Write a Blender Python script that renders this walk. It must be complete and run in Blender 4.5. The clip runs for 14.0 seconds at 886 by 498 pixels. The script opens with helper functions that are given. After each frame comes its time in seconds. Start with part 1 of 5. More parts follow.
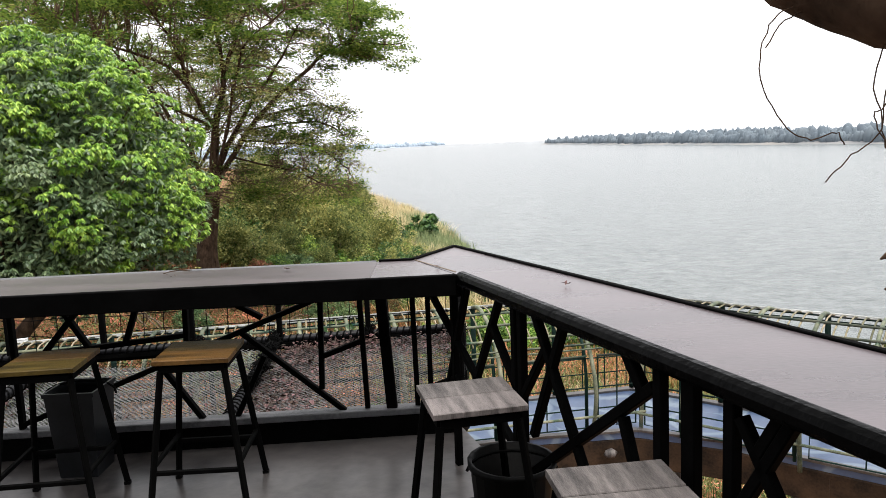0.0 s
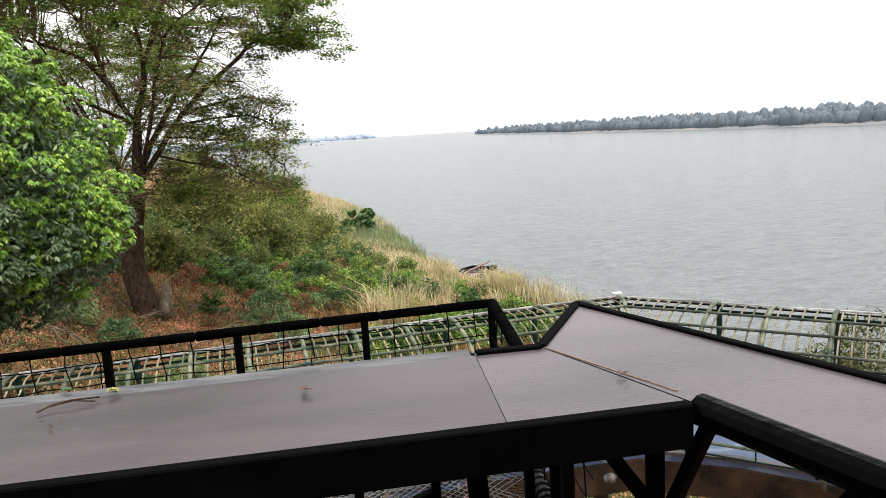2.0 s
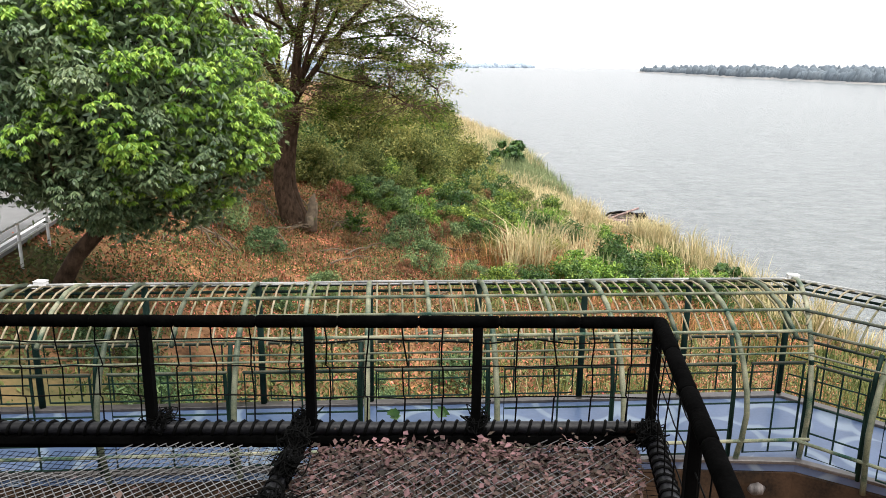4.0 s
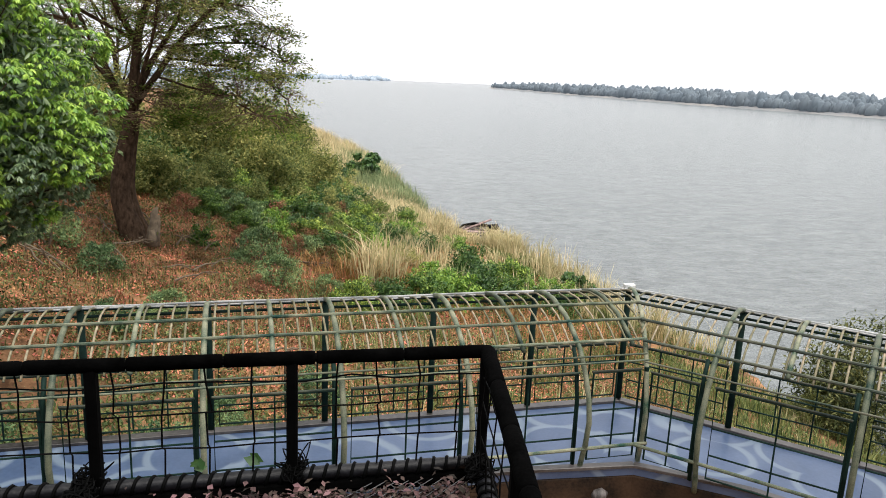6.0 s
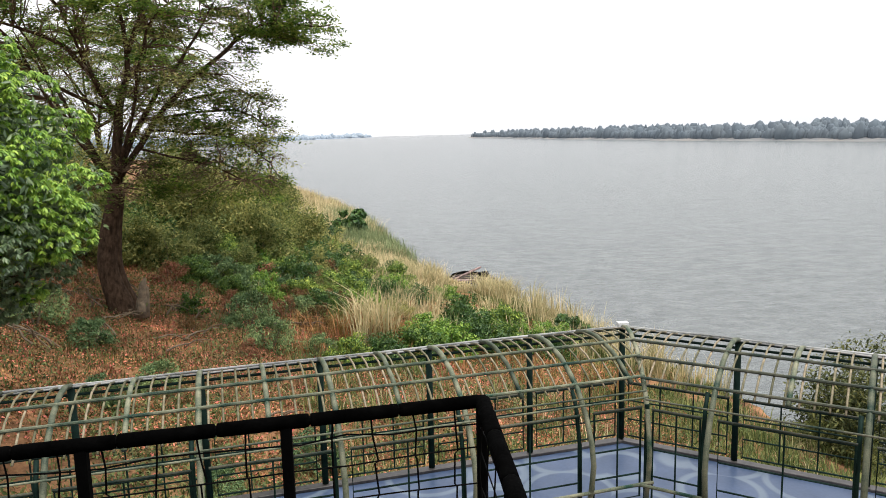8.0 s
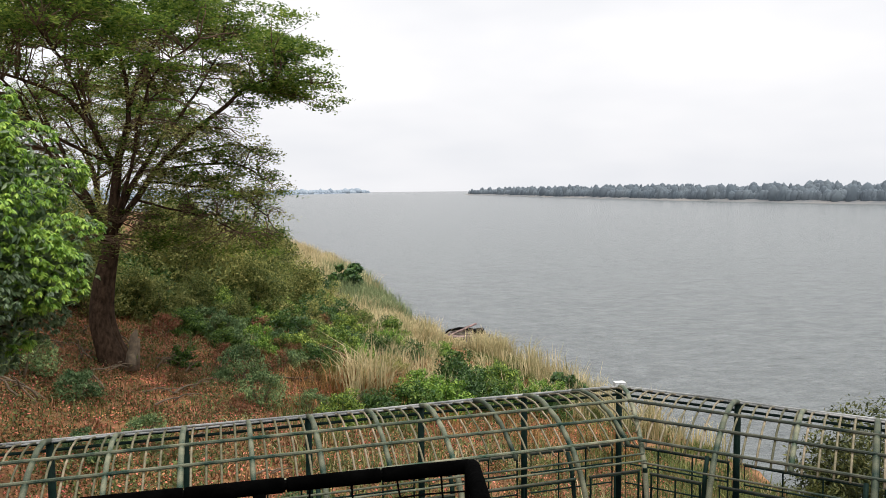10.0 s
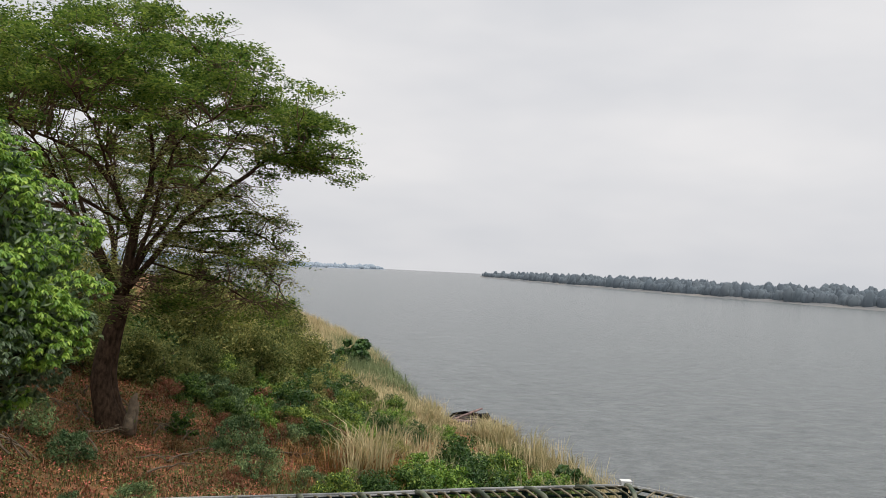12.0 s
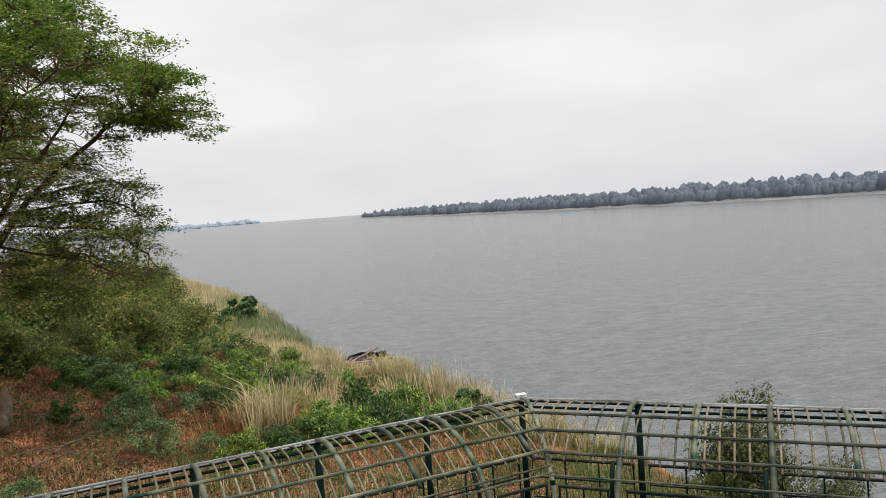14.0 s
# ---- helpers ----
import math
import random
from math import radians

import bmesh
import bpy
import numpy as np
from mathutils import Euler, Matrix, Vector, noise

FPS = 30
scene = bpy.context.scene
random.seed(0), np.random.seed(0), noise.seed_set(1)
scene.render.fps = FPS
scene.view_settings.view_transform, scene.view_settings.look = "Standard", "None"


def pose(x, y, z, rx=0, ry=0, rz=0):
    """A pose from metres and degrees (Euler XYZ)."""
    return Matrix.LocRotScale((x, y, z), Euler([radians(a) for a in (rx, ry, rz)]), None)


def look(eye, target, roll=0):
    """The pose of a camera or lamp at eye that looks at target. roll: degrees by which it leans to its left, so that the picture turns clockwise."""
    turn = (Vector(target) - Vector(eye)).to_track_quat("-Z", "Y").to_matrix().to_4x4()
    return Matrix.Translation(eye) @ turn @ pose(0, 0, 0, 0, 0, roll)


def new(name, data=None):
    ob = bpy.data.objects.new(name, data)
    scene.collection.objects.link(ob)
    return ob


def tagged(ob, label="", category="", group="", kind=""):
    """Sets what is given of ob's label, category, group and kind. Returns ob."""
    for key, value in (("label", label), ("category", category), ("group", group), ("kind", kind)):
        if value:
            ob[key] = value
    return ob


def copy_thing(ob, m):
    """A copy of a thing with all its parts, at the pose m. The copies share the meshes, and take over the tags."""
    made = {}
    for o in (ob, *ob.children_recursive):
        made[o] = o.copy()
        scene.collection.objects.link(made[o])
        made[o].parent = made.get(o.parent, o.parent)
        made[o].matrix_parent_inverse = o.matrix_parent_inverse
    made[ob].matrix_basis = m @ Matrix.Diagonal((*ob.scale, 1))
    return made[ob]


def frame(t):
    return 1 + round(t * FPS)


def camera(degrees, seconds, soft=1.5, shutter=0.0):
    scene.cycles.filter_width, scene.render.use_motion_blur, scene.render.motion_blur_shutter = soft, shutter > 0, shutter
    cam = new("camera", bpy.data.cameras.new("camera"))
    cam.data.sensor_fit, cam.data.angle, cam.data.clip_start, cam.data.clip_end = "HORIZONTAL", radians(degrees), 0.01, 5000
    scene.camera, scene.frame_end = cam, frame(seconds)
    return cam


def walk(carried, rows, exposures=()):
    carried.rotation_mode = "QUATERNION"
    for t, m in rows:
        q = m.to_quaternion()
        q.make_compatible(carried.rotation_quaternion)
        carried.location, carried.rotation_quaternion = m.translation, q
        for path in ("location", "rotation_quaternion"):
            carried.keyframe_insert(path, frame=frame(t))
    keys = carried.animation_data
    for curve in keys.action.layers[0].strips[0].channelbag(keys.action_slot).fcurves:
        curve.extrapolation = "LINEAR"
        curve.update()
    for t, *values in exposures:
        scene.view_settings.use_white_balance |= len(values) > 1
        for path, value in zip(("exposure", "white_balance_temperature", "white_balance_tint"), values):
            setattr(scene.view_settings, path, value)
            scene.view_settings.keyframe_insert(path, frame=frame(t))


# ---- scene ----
cam = camera(61.5, 14.0, soft=0.6)
PATH = [
    (0, (0.461, 1.249, 1.568), (0.455, 3.228, 1.283), -2.1),
    (0.5, (0.261, 1.752, 1.555), (0.367, 3.731, 1.285), -2.0),
    (1, (0.158, 2.159, 1.566), (0.326, 4.133, 1.295), -1.3),
    (1.5, (-0.03, 2.607, 1.574), (0.206, 4.575, 1.306), -2.2),
    (2, (-0.087, 3.047, 1.56), (0.081, 5.015, 1.246), -3.4),
    (2.5, (-0.177, 3.503, 1.535), (-0.199, 5.469, 1.169), -3.9),
    (2.7, (-0.228, 3.642, 1.542), (-0.284, 5.608, 1.181), -4.0),
    (4.8, (0.115, 4.558, 1.582), (-0.148, 6.464, 1.036), 2.7),
    (5, (0.127, 4.588, 1.579), (-0.04, 6.515, 1.071), 2.8),
    (5.5, (0.129, 4.599, 1.573), (0.173, 6.54, 1.093), 2.9),
    (6, (0.129, 4.595, 1.578), (0.291, 6.539, 1.135), 2.5),
    (6.5, (0.132, 4.594, 1.58), (0.336, 6.556, 1.254), 1.0),
    (7, (0.139, 4.599, 1.576), (0.386, 6.558, 1.261), 0.2),
    (7.5, (0.143, 4.577, 1.583), (0.366, 6.54, 1.267), -0.8),
    (8, (0.147, 4.581, 1.587), (0.336, 6.548, 1.277), -1.4),
    (8.2, (0.146, 4.585, 1.589), (0.306, 6.557, 1.296), -2.1),
    (10.5, (0.192, 4.73, 1.553), (0.413, 6.713, 1.424), 0.4),
    (11, (0.189, 4.703, 1.562), (0.409, 6.689, 1.468), 1.6),
    (11.5, (0.22, 4.803, 1.552), (0.408, 6.794, 1.509), 2.6),
    (12, (0.259, 4.886, 1.533), (0.425, 6.879, 1.587), 2.9),
    (12.5, (0.355, 5.112, 1.509), (0.559, 7.102, 1.515), 2.7),
    (13, (0.369, 5.138, 1.498), (0.605, 7.124, 1.492), 2.4),
    (13.5, (0.407, 5.149, 1.466), (0.721, 7.123, 1.381), -1.1),
    (14, (0.394, 5.137, 1.478), (0.873, 7.076, 1.363), -4.3),
]
walk(cam, [(t, look(e, a, r)) for t, e, a, r in PATH], [(0, 1.12), (0.5, 0.8), (1.5, 0.85), (2.5, 1.0), (5, 1.28), (6, 0.92), (8.2, 0.76), (10.3, 0.4), (12, 0.09), (14, 0.26)])

# ---- world, sun, exposure ----
SUN_AZ, SUN_EL = radians(120), radians(74)
world = bpy.data.worlds.new("overcast_sky")
scene.world = world
world.use_nodes = True
wn, wl = world.node_tree.nodes, world.node_tree.links
wn.clear()
w_out = wn.new("ShaderNodeOutputWorld")
w_bg = wn.new("ShaderNodeBackground")
w_sky = wn.new("ShaderNodeTexSky")
w_sky.sky_type, w_sky.sun_disc = "NISHITA", False
w_sky.sun_elevation, w_sky.sun_rotation = SUN_EL, SUN_AZ
w_sky.dust_density = 6.0
w_hsv = wn.new("ShaderNodeHueSaturation")
w_hsv.inputs["Saturation"].default_value = 0.10
w_hsv.inputs["Value"].default_value = 0.55
w_co = wn.new("ShaderNodeTexCoord")
w_map = wn.new("ShaderNodeMapping")
w_map.inputs["Scale"].default_value = (1.0, 1.0, 3.2)
w_noise = wn.new("ShaderNodeTexNoise")
w_noise.inputs["Scale"].default_value = 1.7
w_noise.inputs["Detail"].default_value = 4.0
w_ramp = wn.new("ShaderNodeValToRGB")
w_ramp.color_ramp.elements[0].position, w_ramp.color_ramp.elements[0].color = 0.32, (6.2, 6.4, 6.85, 1)
w_ramp.color_ramp.elements[1].position, w_ramp.color_ramp.elements[1].color = 0.7, (8.4, 8.3, 8.4, 1)
w_mix = wn.new("ShaderNodeMixRGB")
w_mix.inputs["Fac"].default_value = 0.8
wl.new(w_sky.outputs["Color"], w_hsv.inputs["Color"])
wl.new(w_co.outputs["Generated"], w_map.inputs["Vector"])
wl.new(w_map.outputs["Vector"], w_noise.inputs["Vector"])
wl.new(w_noise.outputs["Fac"], w_ramp.inputs["Fac"])
wl.new(w_hsv.outputs["Color"], w_mix.inputs["Color1"])
wl.new(w_ramp.outputs["Color"], w_mix.inputs["Color2"])
wl.new(w_mix.outputs["Color"], w_bg.inputs["Color"])
w_bg.inputs["Strength"].default_value = 0.108
wl.new(w_bg.outputs["Background"], w_out.inputs["Surface"])

sun = new("sun", bpy.data.lights.new("sun", "SUN"))
sun.data.energy, sun.data.angle, sun.data.color = 2.6, radians(60), (1.0, 0.96, 0.9)
sun.matrix_world = look((0, 0, 40), (-40 * math.sin(SUN_AZ) / math.tan(SUN_EL), -40 * math.cos(SUN_AZ) / math.tan(SUN_EL), 0))


# ---- materials ----
def material(name, dark, light, rough=0.6, scale=6.0, bump=0.2, metal=0.0, fine=60.0, random_by="", spread=0.25, translucent=0.0, stretch=(1, 1, 1), coat=0.0, gloss=0.5):
    """Two-scale noise between two colours, fine relief, and an optional random shift per object or per island."""
    m = bpy.data.materials.new(name)
    m.use_nodes = True
    n, l = m.node_tree.nodes, m.node_tree.links
    n.clear()
    out, bsdf = n.new("ShaderNodeOutputMaterial"), n.new("ShaderNodeBsdfPrincipled")
    co, mp = n.new("ShaderNodeTexCoord"), n.new("ShaderNodeMapping")
    mp.inputs["Scale"].default_value = stretch
    l.new(co.outputs["Object"], mp.inputs["Vector"])
    big, small = n.new("ShaderNodeTexNoise"), n.new("ShaderNodeTexNoise")
    big.inputs["Scale"].default_value, big.inputs["Detail"].default_value = scale, 5.0
    small.inputs["Scale"].default_value, small.inputs["Detail"].default_value = fine, 3.0
    l.new(mp.outputs["Vector"], big.inputs["Vector"])
    l.new(mp.outputs["Vector"], small.inputs["Vector"])
    add = n.new("ShaderNodeMath")
    add.operation = "MULTIPLY_ADD"
    add.inputs[1].default_value = 0.35
    l.new(small.outputs["Fac"], add.inputs[0])
    l.new(big.outputs["Fac"], add.inputs[2])
    ramp = n.new("ShaderNodeValToRGB")
    ramp.color_ramp.elements[0].position, ramp.color_ramp.elements[0].color = 0.48, (*dark, 1)
    ramp.color_ramp.elements[1].position, ramp.color_ramp.elements[1].color = 0.86, (*light, 1)
    l.new(add.outputs[0], ramp.inputs["Fac"])
    colour = ramp.outputs["Color"]
    for source, amount in (("island", spread), ("object", 0.35)) if random_by == "both" else ((random_by, spread),) if random_by else ():
        rnd_node = n.new("ShaderNodeObjectInfo" if source == "object" else "ShaderNodeNewGeometry")
        socket = rnd_node.outputs["Random" if source == "object" else "Random Per Island"]
        value = n.new("ShaderNodeMapRange")
        value.inputs["To Min"].default_value, value.inputs["To Max"].default_value = 1 - amount, 1 + amount
        l.new(socket, value.inputs["Value"])
        hue = n.new("ShaderNodeMapRange")
        hue.inputs["To Min"].default_value, hue.inputs["To Max"].default_value = 0.5 + amount * 0.06, 0.5 - amount * 0.06
        l.new(socket, hue.inputs["Value"])
        hsv = n.new("ShaderNodeHueSaturation")
        l.new(colour, hsv.inputs["Color"])
        l.new(value.outputs["Result"], hsv.inputs["Value"])
        l.new(hue.outputs["Result"], hsv.inputs["Hue"])
        colour = hsv.outputs["Color"]
    l.new(colour, bsdf.inputs["Base Color"])
    bsdf.inputs["Metallic"].default_value = metal
    bsdf.inputs["Coat Weight"].default_value = coat
    bsdf.inputs["Specular IOR Level"].default_value = gloss
    rr = n.new("ShaderNodeMapRange")
    rr.inputs["To Min"].default_value, rr.inputs["To Max"].default_value = max(0.02, rough - 0.1), min(1, rough + 0.1)
    l.new(big.outputs["Fac"], rr.inputs["Value"])
    l.new(rr.outputs["Result"], bsdf.inputs["Roughness"])
    if bump:
        b = n.new("ShaderNodeBump")
        b.inputs["Strength"].default_value, b.inputs["Distance"].default_value = bump, 0.02
        l.new(add.outputs[0], b.inputs["Height"])
        l.new(b.outputs["Normal"], bsdf.inputs["Normal"])
    surface = bsdf.outputs["BSDF"]
    if translucent:
        tr, mx = n.new("ShaderNodeBsdfTranslucent"), n.new("ShaderNodeMixShader")
        mx.inputs["Fac"].default_value = translucent
        l.new(colour, tr.inputs["Color"])
        l.new(surface, mx.inputs[1])
        l.new(tr.outputs["BSDF"], mx.inputs[2])
        surface = mx.outputs["Shader"]
    l.new(surface, out.inputs["Surface"])
    return m


M_CONCRETE = material("worn_concrete", (0.014, 0.0125, 0.0125), (0.095, 0.086, 0.083), 0.34, 1.0, 0.25, fine=14, gloss=0.45)
M_BLACK = material("black_painted_steel", (0.0005, 0.0005, 0.0005), (0.0018, 0.0018, 0.0018), 0.8, 8, 0.12, gloss=0.03)
M_TOP = material("plum_stained_board", (0.038, 0.03, 0.033), (0.1, 0.081, 0.088), 0.27, 1.1, 0.06, fine=40, stretch=(1, 3, 1))
# Left board's weaker sky reflection is painted in as a darker plum.
M_TOP_DIM = material("worn_plum_board_dimmed", (0.024, 0.0175, 0.019), (0.066, 0.05, 0.053), 0.33, 1.6, 0.04, fine=28, stretch=(1, 4, 1))
M_BATTEN = material("weathered_grey_batten", (0.035, 0.036, 0.04), (0.12, 0.12, 0.125), 0.6, 5, 0.4, stretch=(1, 6, 1))
M_PINE = material("varnished_pine", (0.02, 0.0115, 0.0025), (0.095, 0.056, 0.013), 0.5, 3.2, 0.2, stretch=(1, 9, 1), random_by="object", spread=0.3, gloss=0.2)
M_GREYWOOD = material("weathered_grey_wood", (0.028, 0.024, 0.023), (0.17, 0.148, 0.142), 0.55, 3.0, 0.5, stretch=(9, 1, 1), random_by="object", spread=0.2, gloss=0.3)
M_PLASTIC_BLACK = material("black_plastic", (0.0008, 0.0008, 0.0008), (0.003, 0.003, 0.003), 0.5, 10, 0.1, gloss=0.06)
M_PLASTIC_GREY = material("dark_grey_plastic", (0.003, 0.0035, 0.004), (0.009, 0.01, 0.012), 0.4, 8, 0.05, gloss=0.25)
M_HOSE = material("black_ribbed_hose", (0.001, 0.001, 0.0014), (0.006, 0.006, 0.008), 0.42, 9, 0.3, gloss=0.22)
M_RUBBER = material("black_foam_sleeve", (0.0004, 0.0004, 0.0004), (0.0016, 0.0016, 0.0016), 0.9, 12, 0.4, gloss=0.01)
M_WIRE = material("dull_galvanised_wire", (0.04, 0.04, 0.042), (0.15, 0.15, 0.155), 0.5, 8, 0.1, metal=0.2, gloss=0.3)
M_WIRE_DARK = material("dark_coated_wire", (0.0005, 0.0006, 0.0006), (0.003, 0.003, 0.003), 0.7, 8, 0.1, gloss=0.04)
M_DEADLEAF = material("dead_leaves", (0.019, 0.012, 0.0105), (0.108, 0.068, 0.058), 0.7, 4, 0.1, random_by="island", spread=0.85, gloss=0.2)
M_GREEN_POST = material("dark_green_paint", (0.0015, 0.007, 0.0055), (0.010, 0.027, 0.021), 0.65, 3, 0.25, gloss=0.08)
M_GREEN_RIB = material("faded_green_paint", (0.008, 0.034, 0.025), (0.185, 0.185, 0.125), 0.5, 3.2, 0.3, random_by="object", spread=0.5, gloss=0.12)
M_GREEN_DULL = material("patchy_dark_green_paint", (0.004, 0.017, 0.013), (0.085, 0.085, 0.06), 0.55, 3.0, 0.3, random_by="object", spread=0.5, gloss=0.2)
M_SLAT = material("sun_bleached_slat_paint", (0.05, 0.052, 0.03), (0.26, 0.225, 0.145), 0.6, 4, 0.3, random_by="object", spread=0.5, gloss=0.15)
M_SILVER = material("pale_conduit", (0.05, 0.056, 0.053), (0.36, 0.36, 0.35), 0.5, 1.2, 0.1)
M_BEAM = material("stained_brown_concrete", (0.008, 0.005, 0.003), (0.055, 0.031, 0.017), 0.8, 2.2, 0.5, fine=25, gloss=0.2)
M_BARK = material("dark_bark", (0.022, 0.014, 0.009), (0.092, 0.058, 0.038), 0.9, 3, 1.0, fine=20, stretch=(2, 2, 1), gloss=0.1)
M_TWIG = material("grey_brown_twigs", (0.08, 0.06, 0.04), (0.2, 0.15, 0.10), 0.9, 4, 0.4)
M_BRANCH = material("brown_branch_bark", (0.07, 0.046, 0.03), (0.19, 0.13, 0.085), 0.9, 3, 0.5, gloss=0.1)
M_RAIN_LEAF = material("rain_tree_foliage", (0.065, 0.125, 0.018), (0.195, 0.28, 0.052), 0.55, 0.6, 0, fine=3, random_by="island", spread=0.55, translucent=0.58, gloss=0.3)
M_DRY_LEAF = material("olive_dry_foliage", (0.18, 0.205, 0.06), (0.42, 0.42, 0.155), 0.65, 0.9, 0, fine=3, random_by="both", spread=0.5, translucent=0.62, gloss=0.25)
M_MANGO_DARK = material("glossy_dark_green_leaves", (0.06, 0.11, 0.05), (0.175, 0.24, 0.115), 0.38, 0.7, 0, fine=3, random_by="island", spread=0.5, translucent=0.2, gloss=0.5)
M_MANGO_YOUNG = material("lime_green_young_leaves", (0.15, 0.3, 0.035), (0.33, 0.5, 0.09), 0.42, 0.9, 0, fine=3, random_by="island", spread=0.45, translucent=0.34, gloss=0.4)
M_BUSH = material("shrub_leaves", (0.04, 0.1, 0.016), (0.205, 0.315, 0.06), 0.5, 1.8, 0, fine=3, random_by="both", spread=0.7, translucent=0.3, gloss=0.3)
M_BUSH_BLUE = material("feathery_grey_green_leaves", (0.06, 0.12, 0.045), (0.2, 0.28, 0.115), 0.6, 1.2, 0, fine=3, random_by="both", spread=0.5, translucent=0.25, gloss=0.25)
M_GRASS_DRY = material("dry_straw_grass", (0.34, 0.29, 0.145), (0.64, 0.56, 0.33), 0.75, 0.25, 0, fine=2, random_by="island", spread=0.4, translucent=0.35, gloss=0.2)
M_GRASS_GREEN = material("green_reed_grass", (0.085, 0.12, 0.035), (0.22, 0.25, 0.09), 0.65, 0.5, 0, fine=2, random_by="island", spread=0.5, translucent=0.3, gloss=0.2)
M_ROAD = material("grey_asphalt", (0.10, 0.10, 0.10), (0.18, 0.18, 0.18), 0.8, 0.6, 0.2, fine=30)
M_WHITE = material("chalky_white_paint", (0.55, 0.55, 0.54), (0.8, 0.8, 0.79), 0.6, 3, 0.1)
M_RAFT = material("grey_driftwood_planks", (0.05, 0.036, 0.032), (0.24, 0.175, 0.15), 0.8, 3, 0.4, random_by="object", spread=0.6)
# Far shore colours carry painted air haze, greyed and blued with distance.
M_FAR = material("haze_tinted_far_woods", (0.16, 0.195, 0.23), (0.205, 0.238, 0.265), 0.9, 0.03, 0, fine=0.3, random_by="island", spread=0.07, gloss=0.02, translucent=0.3)
M_FARTHER = material("haze_tinted_farther_woods", (0.25, 0.3, 0.36), (0.31, 0.36, 0.41), 0.95, 0.02, 0, fine=0.3, random_by="island", spread=0.05, gloss=0.05)
M_FARBANK = material("haze_tinted_sand_bank", (0.14, 0.155, 0.168), (0.25, 0.235, 0.222), 0.95, 0.02, 0, fine=0.2, gloss=0.05)
M_EDGE = material("glossy_black_enamel", (0.0004, 0.0004, 0.0004), (0.0015, 0.0015, 0.0015), 0.24, 14, 0.35, gloss=0.03)
M_ROOF = material("dark_roof_boards", (0.05, 0.04, 0.035), (0.10, 0.085, 0.075), 0.8, 3, 0.2)


def ground_material():
    m = material("leaf_littered_earth", (0.07, 0.035, 0.018), (0.31, 0.165, 0.084), 0.95, 0.9, 0.8, fine=9, gloss=0.1)
    n, l = m.node_tree.nodes, m.node_tree.links
    bsdf = next(x for x in n if x.type == "BSDF_PRINCIPLED")
    old = bsdf.inputs["Base Color"].links[0].from_socket
    co, patch, ramp, mix = n.new("ShaderNodeTexCoord"), n.new("ShaderNodeTexNoise"), n.new("ShaderNodeValToRGB"), n.new("ShaderNodeMixRGB")
    patch.inputs["Scale"].default_value, patch.inputs["Detail"].default_value = 0.22, 6.0
    ramp.color_ramp.elements[0].position, ramp.color_ramp.elements[1].position = 0.5, 0.68
    l.new(co.outputs["Object"], patch.inputs["Vector"])
    l.new(patch.outputs["Fac"], ramp.inputs["Fac"])
    l.new(ramp.outputs["Color"], mix.inputs["Fac"])
    l.new(old, mix.inputs["Color1"])
    mix.inputs["Color2"].default_value = (0.085, 0.085, 0.036, 1)
    l.new(mix.outputs["Color"], bsdf.inputs["Base Color"])
    return m


def water_material():
    m = bpy.data.materials.new("silty_river_water")
    m.use_nodes = True
    n, l = m.node_tree.nodes, m.node_tree.links
    bsdf = n["Principled BSDF"]
    bsdf.inputs["Base Color"].default_value = (0.13, 0.148, 0.142, 1)
    bsdf.inputs["Roughness"].default_value = 0.2
    bsdf.inputs["IOR"].default_value = 1.33
    co, mp = n.new("ShaderNodeTexCoord"), n.new("ShaderNodeMapping")
    mp.inputs["Scale"].default_value = (0.55, 1.0, 1.0)
    mp.inputs["Rotation"].default_value = (0, 0, radians(-12))
    a, b, mix = n.new("ShaderNodeTexNoise"), n.new("ShaderNodeTexNoise"), n.new("ShaderNodeMath")
    a.inputs["Scale"].default_value, a.inputs["Detail"].default_value = 1.1, 5.0
    b.inputs["Scale"].default_value, b.inputs["Detail"].default_value = 0.16, 4.0
    mix.operation = "ADD"
    bump = n.new("ShaderNodeBump")
    bump.inputs["Strength"].default_value, bump.inputs["Distance"].default_value = 0.9, 1.3
    l.new(co.outputs["Object"], mp.inputs["Vector"])
    for tex in (a, b):
        l.new(mp.outputs["Vector"], tex.inputs["Vector"])
    l.new(a.outputs["Fac"], mix.inputs[0])
    l.new(b.outputs["Fac"], mix.inputs[1])
    # Light and dark ripple streaks are painted into the base colour.
    ripple_tone, ramp = n.new("ShaderNodeTexNoise"), n.new("ShaderNodeValToRGB")
    ripple_tone.inputs["Scale"].default_value, ripple_tone.inputs["Detail"].default_value, ripple_tone.inputs["Roughness"].default_value = 0.9, 6.0, 0.7
    ramp.color_ramp.elements[0].position, ramp.color_ramp.elements[0].color = 0.36, (0.1, 0.112, 0.114, 1)
    ramp.color_ramp.elements[1].position, ramp.color_ramp.elements[1].color = 0.64, (0.166, 0.182, 0.184, 1)
    l.new(mp.outputs["Vector"], ripple_tone.inputs["Vector"])
    l.new(ripple_tone.outputs["Fac"], ramp.inputs["Fac"])
    l.new(ramp.outputs["Color"], bsdf.inputs["Base Color"])
    l.new(mix.outputs[0], bump.inputs["Height"])
    l.new(bump.outputs["Normal"], bsdf.inputs["Normal"])
    return m


